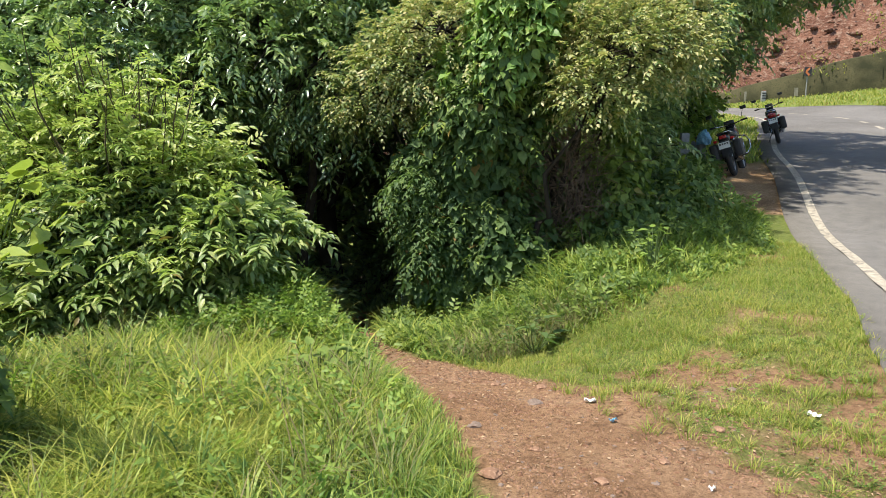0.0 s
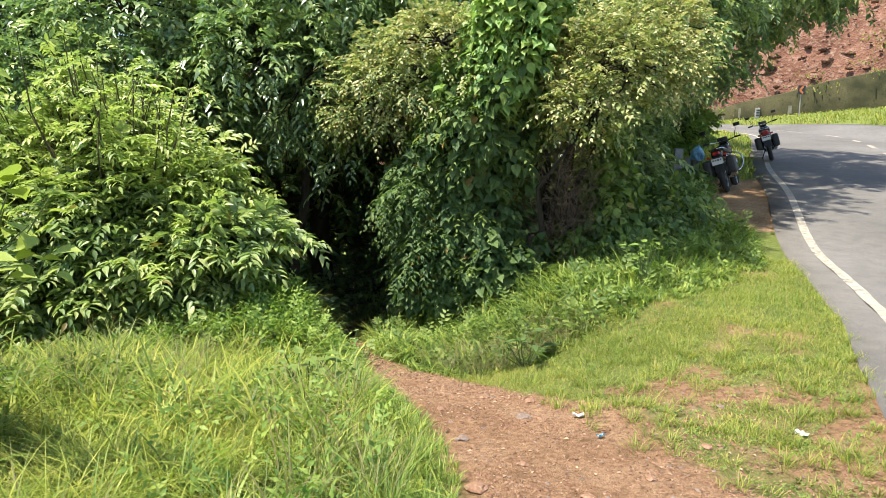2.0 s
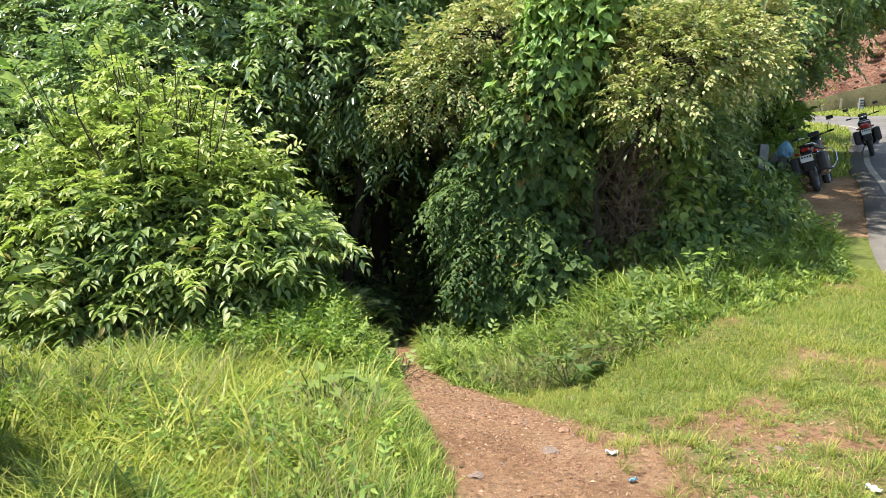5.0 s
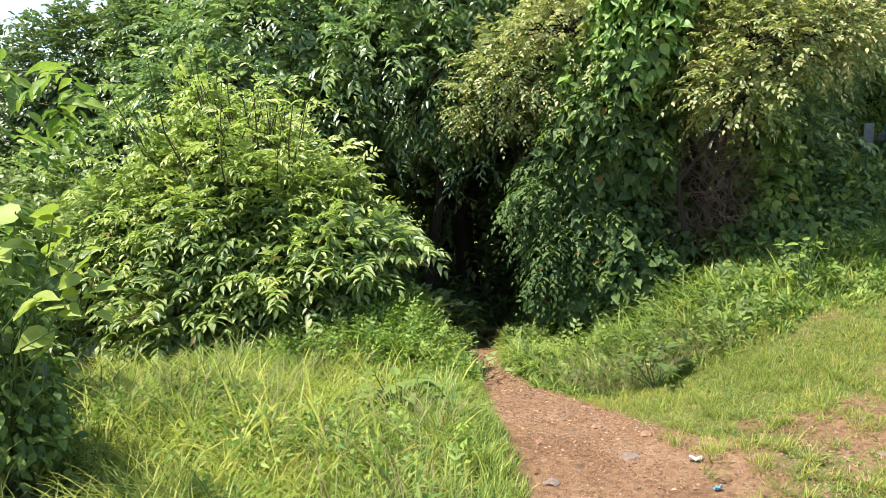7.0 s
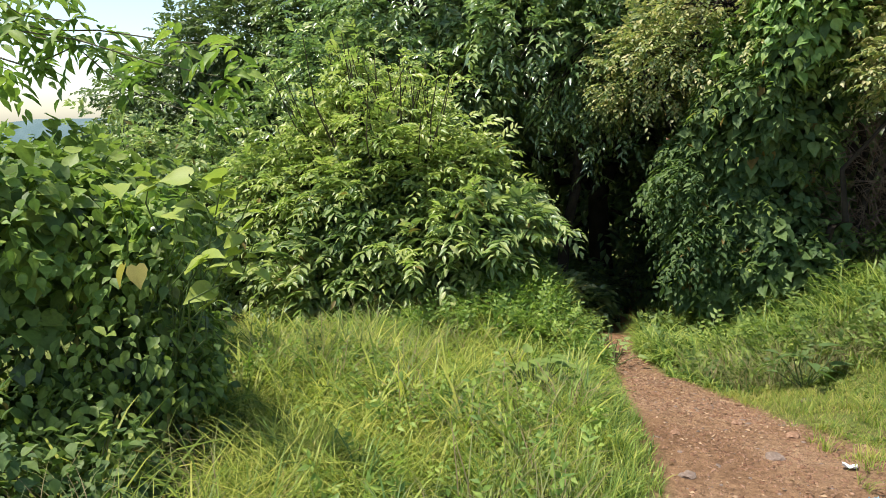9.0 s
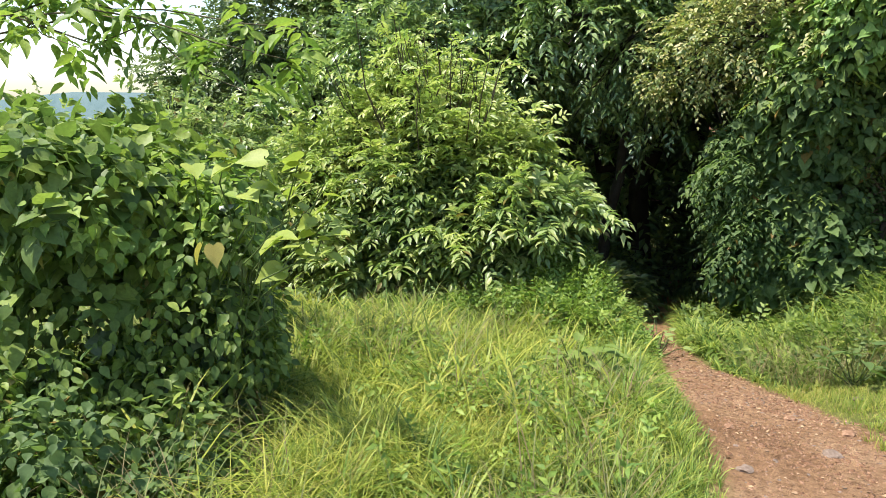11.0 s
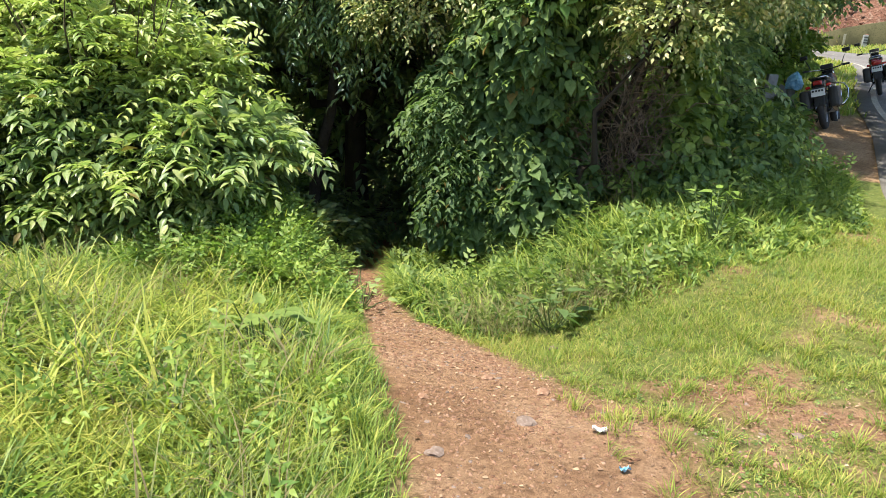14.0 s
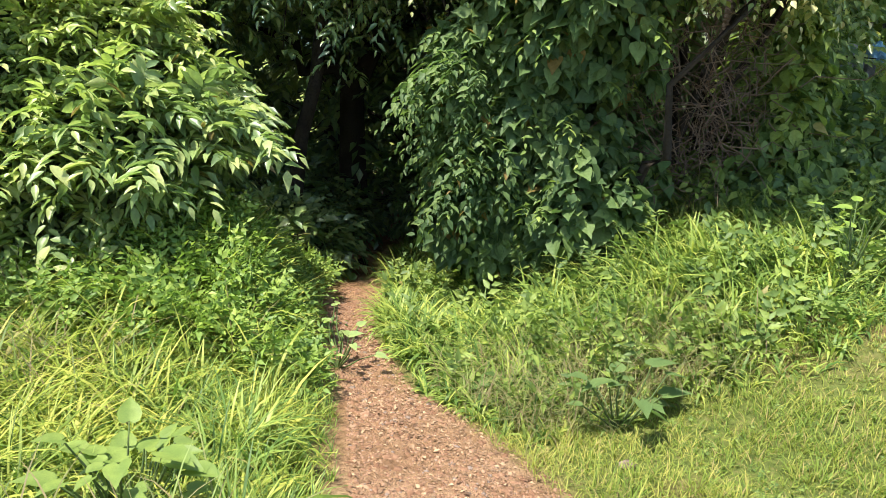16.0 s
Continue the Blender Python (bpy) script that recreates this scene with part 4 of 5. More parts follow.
    part("spray", shifted(leaf_mesh("spray", *sprigs(rng, np.repeat(q, 3, 0), np.repeat(o, 3, 0), 7, 0.22, 0.11, 0.045, 0.6), LEAF_SHRUB, "lance"), at), LEAF_SHRUB, ob)


def hang(rng, P, O, size, wid):
    """Climber leaves: facing outwards, tips down, overlapping."""
    n = len(P)
    d = np.array([0, 0, -0.75]) + O * 0.6 + rng.normal(size=(n, 3)) * 0.5
    nn = O * 0.8 + np.array([0, 0, 0.9]) + rng.normal(size=(n, 3)) * 0.4
    s = 0.45 + 0.95 * rng.random(n)
    return P, d, nn, size * s, wid * s


def build_climber():
    """The great climber-clad mass right of the path."""
    rng = np.random.default_rng(41)
    # two drapes of climber with a dark hollow of dead twigs between them
    low = [(0.3, 8.75, 0.55, 0.62, 0.6, 1.1), (0.35, 8.65, 1.7, 0.65, 0.6, 0.9), (0.62, 8.45, 2.45, 0.5, 0.5, 0.6), (-0.1, 8.75, 0.8, 0.5, 0.5, 0.85), (0.5, 8.5, 0.1, 0.55, 0.45, 0.5), (0.0, 8.5, 0.1, 0.5, 0.4, 0.5), (0.72, 8.25, 2.95, 0.42, 0.4, 0.5)]
    side = [(1.95, 9.05, 1.0, 0.36, 0.35, 0.75), (2.05, 8.8, 0.45, 0.36, 0.35, 0.4)]
    at = base_of(low)
    ob = thing("climber_thicket", at, "tall thicket draped in broad-leaved climber on the bank", "thicket")

    def strands(lobes, n):
        """Hanging strands over the face of the lobes."""
        out = []
        for l in lobes:
            for _ in range(n):
                u = unit(rng.normal(size=3) * np.array([1, 0.7, 0.9]) + np.array([0, -0.6, 0.1]))
                r = 0.12 + 0.1 * rng.random()
                out.append((l[0] + u[0] * l[3] * 0.92, l[1] + u[1] * l[4] * 0.92, l[2] + u[2] * l[5] * 0.85, r, r, r * (1.5 + 1.5 * rng.random())))
        return out

    P, O = shell(rng, low + strands(low, 9), 14000, 0.3, 0.2, -0.7)
    # leaves above about z 2 get the colour with sunlight in it
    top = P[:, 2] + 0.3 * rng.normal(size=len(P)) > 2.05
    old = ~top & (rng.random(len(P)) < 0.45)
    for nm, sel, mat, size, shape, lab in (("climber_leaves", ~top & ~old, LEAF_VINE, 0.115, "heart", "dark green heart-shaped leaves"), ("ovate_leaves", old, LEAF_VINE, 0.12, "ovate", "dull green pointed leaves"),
                                           ("climber_top", top, LEAF_SUNNY, 0.11, "ovate", "climber leaves coloured as in full sun")):
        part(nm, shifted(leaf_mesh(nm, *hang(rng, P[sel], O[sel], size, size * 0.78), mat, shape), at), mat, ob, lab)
    P, O = shell(rng, side + strands(side, 8), 2700, 0.35, 0.2, -0.7)
    part("side_drape", shifted(leaf_mesh("side_drape", *hang(rng, P, O, 0.11, 0.082), LEAF_CLIMB, "ovate"), at), LEAF_CLIMB, ob, "green drape of pointed leaves")
    # inner and back leaves, with the hollow's shade put into their dark colour
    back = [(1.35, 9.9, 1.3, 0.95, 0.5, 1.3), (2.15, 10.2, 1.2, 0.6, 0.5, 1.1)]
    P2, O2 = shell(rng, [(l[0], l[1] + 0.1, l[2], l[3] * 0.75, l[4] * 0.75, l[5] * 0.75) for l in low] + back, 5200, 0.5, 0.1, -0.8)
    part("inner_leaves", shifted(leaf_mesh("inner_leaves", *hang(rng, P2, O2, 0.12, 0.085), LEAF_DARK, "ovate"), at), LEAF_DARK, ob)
    # feathery small-leaved twigs hanging over the hollow's mouth and through the drape
    fr = [(-0.42, 8.5, 0.9, 0.3, 0.4, 0.5), (-0.3, 8.35, 0.4, 0.32, 0.36, 0.4)]
    P3, O3 = shell(rng, fr, 300, 0.5, 0.15, -0.7)
    part("hanging_spray", shifted(leaf_mesh("hanging_spray", *sprigs(rng, P3, O3, 9, 0.28, 0.07, 0.034, 0.8, 0.0), LEAF_VINE, "spear"), at), LEAF_VINE, ob, "small paired leaflets on hanging twigs")
    P4, O4 = shell(rng, low, 420, 0.1, 0.2, -0.4)
    part("twig_foliage", shifted(leaf_mesh("twig_foliage", *sprigs(rng, P4, O4, 8, 0.26, 0.06, 0.03, 0.7, 0.1), LEAF_CLIMB, "spear"), at), LEAF_CLIMB, ob, "small leaflets poking through the climber")
    lines = [(arc(rng, (1.3 + 0.14 * i, 9.35, 0.0), (1.2 + 0.3 * i, 9.2, 2.4), 7, 0.08), np.linspace(0.06, 0.03, 7)) for i in range(-1, 3)]
    lines += [(arc(rng, (0.2, 8.9, -0.5), (0.2, 8.8, 2.0), 7, 0.06), np.linspace(0.08, 0.03, 7))]
    for ln in lines:
        part("trunk", shifted(tubes("trunk", [ln], BARK), at), BARK, ob, "twisted dark trunk")
    dead = []
    for i in range(330):
        c = np.array([1.28 + rng.normal() * 0.2, 8.45 + rng.normal() * 0.18, 0.95 + rng.normal() * 0.42])
        e = c + rng.normal(size=3) * np.array([0.26, 0.14, 0.3])
        dead.append((arc(rng, c, e, 5, 0.045), np.linspace(0.0045, 0.0015, 5)))
    tagged(part("dead_tangle", shifted(tubes("dead_tangle", dead, DRY_TWIG, 4), at), DRY_TWIG, ob, "tangle of dry brown twigs"), kind="stuff")


def build_bank_creeper():
    """Low leafy creeper that climbs the bank from the thicket to the roadside."""
    rng = np.random.default_rng(45)
    lobes = [(1.75, 8.45, 0.3, 0.45, 0.4, 0.4), (2.35, 9.1, 0.45, 0.55, 0.5, 0.45), (2.9, 9.9, 0.65, 0.6, 0.6, 0.5), (3.45, 11.0, 0.7, 0.6, 0.7, 0.45), (2.5, 10.2, 0.75, 0.55, 0.6, 0.45), (3.7, 12.2, 0.75, 0.5, 0.7, 0.35)]
    at = base_of(lobes)
    ob = thing("bank_creeper", at, "low mat of dark green leafy creeper on the bank", "creeper")
    P, O = shell(rng, lobes, 5200, 0.4, 0.3, -0.2)
    # over half the leaves, at random, get a darker colour for shade
    for nm, sel, mat in (("shade_coloured_leaves", slice(0, 2900), LEAF_VINE), ("leaves", slice(2900, None), LEAF_CLIMB)):
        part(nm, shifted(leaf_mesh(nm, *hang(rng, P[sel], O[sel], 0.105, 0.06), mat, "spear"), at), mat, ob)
    lines = []
    for q in P[rng.choice(len(P), 50)]:
        lines.append((arc(rng, (q[0], q[1] + 0.2, float(land(q[0], q[1] + 0.2)) - 0.03), q, 5, 0.05), np.linspace(0.007, 0.003, 5)))
    tagged(part("stemwork", shifted(tubes("stemwork", lines, STEM_SOFT, 4), at), STEM_SOFT, ob), kind="stuff")


def build_hollow_sprays():
    """Drooping compound leaves of a tree that leans over the hollow's mouth."""
    rng = np.random.default_rng(47)
    at = np.array([-2.3, 10.3, float(land(-2.3, 10.3))])
    ob = thing("leaning_tree", at, "slender tree drooping long compound leaves into the hollow", "tree")
    part("trunk", shifted(tubes("trunk", [(arc(rng, (-2.3, 10.3, at[2] - 0.2), (-1.7, 9.7, 2.6), 9, 0.06), np.linspace(0.1, 0.035, 9))], BARK), at), BARK, ob, "leaning dark trunk")
    lines, tw = [], []
    for i in range(46):
        e = np.array([-2.6 + 1.9 * rng.random(), 9.25 + 0.4 * rng.random(), 0.85 + 1.15 * rng.random()])
        e[2] += 0.25 * abs(e[0] + 1.7)
        p = arc(rng, (-1.75 + 0.2 * rng.normal(), 9.75, 2.1 + 0.4 * rng.random()), e, 7, 0.05, 0.15)
        lines.append((p, np.linspace(0.012, 0.003, 7)))
        tw += list(p[3:])
    tw = np.array(tw)
    o = unit(rng.normal(size=tw.shape) * np.array([1, 0.8, 0.2]) + np.array([0, -0.5, -0.4]))
    tagged(part("twigwork", shifted(tubes("twigwork", lines, BARK, 4), at), BARK, ob, "thin dark twigs"), kind="stuff")
    part("foliage", shifted(leaf_mesh("foliage", *sprigs(rng, tw, o, 11, 0.3, 0.1, 0.036, 0.5, 0.0), LEAF_FOREST, "spear"), at), LEAF_FOREST, ob, "drooping paired leaflets")


def small_leaf_shrub(name, lobes, n, seed, label, mat=None, leaf=0.052, width=0.03, k=9, ln=0.24, foot_x=0.7):
    rng = np.random.default_rng(seed)
    mat = mat or LEAF_YELLOW
    at = base_of(lobes)
    ob = thing(name, at, label, "shrub")
    P, O = shell(rng, lobes, n, 0.45, 0.2, -0.6)
    part("foliage", shifted(leaf_mesh("foliage", *sprigs(rng, P, O, k, ln, leaf, width, 0.35, 0.1, 0.7), mat, "spear" if leaf < 0.06 else "lance"), at), mat, ob)
    c = np.array(lobes)[:, :3]
    lines = []
    for q in c:
        fx, fy = q[0] + foot_x + rng.normal() * 0.2, q[1] + 0.6
        foot = np.array([fx, fy, float(land(fx, fy)) - 0.1])
        lines.append((arc(rng, foot, q, 7, 0.12), np.linspace(0.05, 0.012, 7)))
    for q in P[rng.choice(len(P), min(90, len(P)))]:
        s = c[((c - q) ** 2).sum(1).argmin()]
        lines.append((arc(rng, s, q, 5, 0.06), np.linspace(0.012, 0.003, 5)))
    tagged(part("branchwork", shifted(tubes("branchwork", lines, BARK, 5), at), BARK, ob, "thin dark branches"), kind="stuff")
    return ob


def tree(seed, x, y, height, crown, n, mat, label, leaf=0.12, width=0.05, trunk=0.14, shape="plain", k=9, ln=0.34, droop=0.35, group=""):
    """A tree: tapered trunk, limbs to each lobe of the crown, and leafy twigs."""
    rng = np.random.default_rng(seed)
    z = float(land(x, y))
    at = np.array([x, y, z])
    ob = thing("tree", at, label, "tree", group)
    top = np.array([x + rng.normal() * 0.2, y + rng.normal() * 0.2, z + height * 0.8])
    tr = arc(rng, (x, y, z - 0.2), top, 9, 0.12)
    part("trunk", shifted(tubes("trunk", [(tr, np.linspace(trunk * 1.15, trunk * 0.25, 9))], BARK), at), BARK, ob, "dark tapering trunk")
    lobes = [(cx, cy, cz, a, b, c) for cx, cy, cz, a, b, c in crown]
    P, O = shell(rng, lobes, n, 0.5, 0.2, -0.85)
    part("crown", shifted(leaf_mesh("crown", *sprigs(rng, P, O, k, ln, leaf, width, droop, 0.1), mat, shape), at), mat, ob)
    lines = []
    for q in lobes:
        s = tr[int(np.clip((q[2] - z) / height * 8, 1, 7))]
        part("limb", shifted(tubes("limb", [(arc(rng, s, q[:3], 7, 0.12, 0.15), np.linspace(trunk * 0.45, 0.02, 7))], BARK), at), BARK, ob)
    for q in P[rng.choice(len(P), min(120, len(P)))]:
        c = min(lobes, key=lambda l: (l[0] - q[0]) ** 2 + (l[1] - q[1]) ** 2 + (l[2] - q[2]) ** 2)
        lines.append((arc(rng, c[:3], q, 5, 0.08), np.linspace(0.02, 0.004, 5)))
    tagged(part("twigwork", shifted(tubes("twigwork", lines, BARK, 4), at), BARK, ob), kind="stuff")
    return ob


def build_woods():
    rng = np.random.default_rng(55)
    lab = "dense dark green tree at the wood's edge"
    # arching trees that roof the hollow
    tree(61, -2.1, 12.5, 6.5, [(-3.7, 12.1, 1.1, 0.5, 0.5, 0.35), (-1.7, 11.0, 2.9, 1.7, 1.3, 1.1), (-3.0, 11.2, 2.3, 1.5, 1.2, 1.2), (-0.4, 10.6, 2.8, 1.2, 1.1, 0.9), (-2.2, 12.0, 4.4, 2.2, 1.6, 1.5), (0.4, 11.5, 4.2, 2.0, 1.6, 1.4), (-1.3, 9.9, 2.35, 0.9, 0.8, 0.55), (-2.5, 9.9, 2.75, 1.1, 0.9, 0.6), (-1.9, 10.2, 3.6, 1.2, 0.9, 0.6)],
         6400, LEAF_FOREST, lab, 0.115, 0.048, 0.2, "lance")
    tree(62, -4.6, 11.8, 6.5, [(-4.6, 10.6, 1.9, 1.5, 1.2, 1.3), (-5.6, 11.2, 2.9, 1.6, 1.3, 1.3), (-4.0, 11.2, 3.9, 1.8, 1.5, 1.5), (-5.8, 11.8, 1.2, 1.5, 1.2, 1.4), (-3.6, 9.7, 2.1, 1.0, 0.8, 0.55), (-5.0, 9.6, 2.3, 1.1, 0.8, 0.6), (-4.3, 10.0, 3.2, 1.2, 0.9, 0.6), (-6.2, 9.8, 1.6, 1.0, 0.8, 0.6)],
         5800, LEAF_FOREST, lab, 0.11, 0.05, 0.16)
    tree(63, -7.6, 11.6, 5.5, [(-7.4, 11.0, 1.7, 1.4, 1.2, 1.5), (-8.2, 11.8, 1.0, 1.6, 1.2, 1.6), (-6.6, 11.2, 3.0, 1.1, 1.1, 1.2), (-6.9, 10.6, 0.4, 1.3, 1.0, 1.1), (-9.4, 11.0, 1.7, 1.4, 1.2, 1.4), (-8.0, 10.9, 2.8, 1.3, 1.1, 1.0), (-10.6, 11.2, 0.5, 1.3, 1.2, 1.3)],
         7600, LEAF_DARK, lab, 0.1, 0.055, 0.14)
    tree(64, 2.6, 12.0, 7.5, [(2.2, 11.2, 3.6, 1.8, 1.5, 1.4), (2.5, 12.0, 3.2, 1.3, 1.4, 1.2), (1.4, 12.2, 5.0, 2.0, 1.6, 1.5), (3.8, 13.0, 4.8, 2.0, 1.7, 1.5), (1.9, 11.0, 1.6, 1.3, 1.1, 1.2), (3.3, 11.6, 4.0, 1.2, 1.1, 0.8)],
         4200, LEAF_FOREST, lab, 0.11, 0.05, 0.18)
    # lobes above z 6 lie out of view, added to dapple the road
    tree(65, 4.6, 17.5, 8.0, [(5.2, 16.0, 5.0, 1.9, 1.8, 1.0), (6.9, 15.2, 4.9, 1.4, 1.5, 0.75), (4.0, 17.4, 3.4, 1.8, 1.6, 1.7), (6.2, 18.0, 5.6, 1.9, 1.6, 1.0), (3.1, 15.4, 2.6, 1.4, 1.4, 1.5), (7.3, 17.3, 6.7, 1.9, 1.7, 0.8), (8.6, 20.0, 7.2, 1.8, 1.6, 0.8), (8.0, 15.0, 6.4, 1.5, 1.5, 0.7), (6.3, 17.4, 4.0, 1.0, 0.9, 0.65), (7.2, 17.8, 4.6, 1.0, 0.9, 0.6), (5.6, 16.4, 3.3, 0.8, 0.8, 0.5), (4.3, 16.4, 2.4, 0.75, 0.8, 0.8), (5.0, 16.6, 3.1, 0.8, 0.8, 0.6)],
         6400, LEAF_FOREST, "roadside tree with a spreading crown over the road", 0.14, 0.07, 0.2)
    # back rows
    spots = [(-9.5, 15), (-6.8, 15.5), (-4.2, 16), (-1.8, 16.5), (0.6, 16), (2.6, 17.5), (4.6, 21.5), (-11, 12.5), (-3, 14.2), (-0.6, 14.4), (1.5, 14.3), (6.0, 24)]
    for i, (x, y) in enumerate(spots):
        z = float(land(x, y))
        h = 6.5 + 2 * rng.random() - (3.4 if x < -8 else 0) - (1.2 if -8 < x < -6 else 0)
        crown = [(x + rng.normal() * 0.6, y + rng.normal() * 0.5, z + h * (0.3 + 0.17 * j) - 0.5, 1.9, 1.5, 1.5) for j in range(4)]
        tree(70 + i, x, y, h, crown, 1100, LEAF_FOREST, "dark tree in the shaded back of the wood", 0.2, 0.10, 0.17, "plain", 8, 0.45, group="wood trees")
    # dim undergrowth in the hollow
    for i, (x, y, r) in enumerate([(-2.6, 11.2, 0.7), (-0.1, 10.2, 0.6), (-1.3, 13.0, 0.8), (-3.4, 13.2, 1.0), (0.6, 12.6, 1.0), (-2.2, 9.6, 0.5), (-2.0, 15, 1.2), (-4.6, 14.5, 1.3)]):
        z = float(land(x, y))
        small_leaf_shrub("undergrowth", [(x, y, z + r * 0.5, r, r * 0.8, r * 0.8), (x + r * 0.6, y + 0.2, z + r * 0.35, r * 0.7, r * 0.6, r * 0.55)], 400, 90 + i,
                         "dim leafy undergrowth in the shaded hollow", LEAF_FOREST, 0.12, 0.06, 7, 0.3)["group"] = "undergrowth"


def build_near_left():
    """The heart-leaved climber and shoots close on the left."""
    rng = np.random.default_rng(101)
    lobes = [(-2.75, 3.25, 0.2, 0.45, 0.5, 0.45), (-2.65, 3.2, 0.6, 0.42, 0.42, 0.36), (-3.25, 2.9, 0.45, 0.6, 0.6, 0.7), (-2.68, 3.2, 1.0, 0.34, 0.32, 0.28), (-3.1, 3.0, 1.15, 0.5, 0.5, 0.42), (-3.35, 2.3, 0.25, 0.6, 0.6, 0.6),
             (-3.7, 3.5, 0.85, 0.7, 0.7, 0.75), (-4.2, 4.2, 0.85, 0.9, 0.9, 0.75), (-4.3, 3.2, 1.0, 0.8, 0.8, 0.75), (-3.6, 1.6, 0.1, 0.6, 0.7, 0.6), (-2.95, 2.75, -0.05, 0.5, 0.5, 0.35), (-2.15, 3.15, 1.2, 0.22, 0.2, 0.22)]
    at = base_of(lobes)
    lobes[10:] = [(-2.8, 2.75, -0.02, 0.42, 0.4, 0.3), (-2.45, 2.75, 0.08, 0.28, 0.3, 0.3), (-2.5, 2.4, 0.02, 0.25, 0.25, 0.2)]
    ob = thing("climber_bush", at, "bush overgrown with dark heart-leaved climber and tall soft shoots", "bush")
    lobes = [(l[0] - 0.08, *l[1:]) for l in lobes]
    for l in list(lobes):
        for _ in range(4):
            u = unit(rng.normal(size=3) + np.array([0.3, -0.4, 0.4]))
            r = 0.1 + 0.12 * rng.random()
            lobes.append((l[0] + u[0] * l[3] * 0.95, l[1] + u[1] * l[4] * 0.95, l[2] + u[2] * l[5] * 0.95, r, r, r))
    P, O = shell(rng, lobes, 17000, 0.4, 0.18, -0.6)
    # pointed upper leaves have sunlight put into their colour; the rest are darker
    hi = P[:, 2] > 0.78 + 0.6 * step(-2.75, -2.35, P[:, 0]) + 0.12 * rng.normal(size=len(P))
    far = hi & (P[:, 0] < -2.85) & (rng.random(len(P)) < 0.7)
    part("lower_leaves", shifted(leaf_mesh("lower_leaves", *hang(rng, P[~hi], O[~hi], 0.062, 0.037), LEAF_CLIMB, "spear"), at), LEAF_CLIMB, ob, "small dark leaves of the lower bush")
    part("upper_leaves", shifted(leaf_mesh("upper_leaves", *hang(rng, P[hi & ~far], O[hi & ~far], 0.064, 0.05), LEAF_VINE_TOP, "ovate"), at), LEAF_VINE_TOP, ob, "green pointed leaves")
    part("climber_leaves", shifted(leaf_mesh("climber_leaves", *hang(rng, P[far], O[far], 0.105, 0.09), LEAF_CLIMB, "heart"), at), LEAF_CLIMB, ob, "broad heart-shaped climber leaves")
    skirt = [(-2.3, 2.5, 0.12, 0.3, 0.35, 0.28), (-2.1, 2.2, 0.1, 0.26, 0.3, 0.22), (-2.6, 2.1, 0.2, 0.4, 0.4, 0.4)]
    P6, O6 = shell(rng, skirt, 1500, 0.5, 0.25, -0.3)
    part("skirt_leaves", shifted(leaf_mesh("skirt_leaves", *hang(rng, P6, O6, 0.062, 0.046), LEAF_VINE, "ovate"), at), LEAF_VINE, ob, "dark leaves at the bush's foot")
    # filling leaves in the dark colour, for shade within the bush
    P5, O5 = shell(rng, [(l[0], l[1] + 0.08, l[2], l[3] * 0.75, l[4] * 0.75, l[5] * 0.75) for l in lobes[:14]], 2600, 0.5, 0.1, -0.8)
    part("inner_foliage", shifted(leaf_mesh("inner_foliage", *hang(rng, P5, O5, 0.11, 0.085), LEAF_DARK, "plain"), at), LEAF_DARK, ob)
    # soft broad leaves on tall shoots, each of its own
    heads = [(-1.87, 2.95, 1.5), (-1.74, 2.95, 1.4), (-2.1, 3.0, 1.5), (-1.72, 2.95, 1.24), (-2.0, 2.92, 1.18), (-1.86, 3.0, 1.28), (-2.22, 3.0, 1.34), (-1.97, 3.05, 1.4), (-2.32, 3.0, 1.52), (-2.08, 3.05, 1.05), (-1.92, 3.0, 1.1), (-2.5, 2.95, 1.45)]
    lines = []
    shared = leaf_mesh("leaf", np.zeros((1, 3)), np.array([[1.0, 0, 0]]), np.array([[0, 0, 1.0]]), [1.0], [0.86], LEAF_BIG, "heart")
    gold = shared.copy()
    gold.materials.clear()
    gold.materials.append(LEAF_GOLD)
    for h in heads:
        lines.append((arc(rng, (-2.7 + 0.25 * (h[0] + 2), 3.25, 0.05), h, 7, 0.05, 0.12), np.linspace(0.007, 0.003, 7)))
        for j in range(4):
            a = rng.random() * 6.28
            m = Matrix.Translation(Vector(h) - Vector(at) + Vector((0, 0, -0.16 * rng.random()))) @ Euler((rng.normal() * 0.35, -0.15 + 0.75 * rng.random(), a)).to_matrix().to_4x4() @ Matrix.Scale(0.06 + 0.09 * rng.random(), 4)
            lf = part("leaf", shared, LEAF_BIG, ob)
            lf.matrix_basis = m
    for q, a in (((-2.25, 2.72, 1.13), -2.4), ((-2.18, 2.72, 1.13), -0.6)):
        lf = part("leaf", gold, LEAF_GOLD, ob, "yellowed heart-shaped leaf")
        lf.matrix_basis = Matrix.Translation(Vector(q) - Vector(at)) @ Euler((0.3, 1.2, a)).to_matrix().to_4x4() @ Matrix.Scale(0.10, 4)
    for ln in lines:
        part("stem", shifted(tubes("stem", [ln], STEM_SOFT), at), STEM_SOFT, ob, "soft green stem")


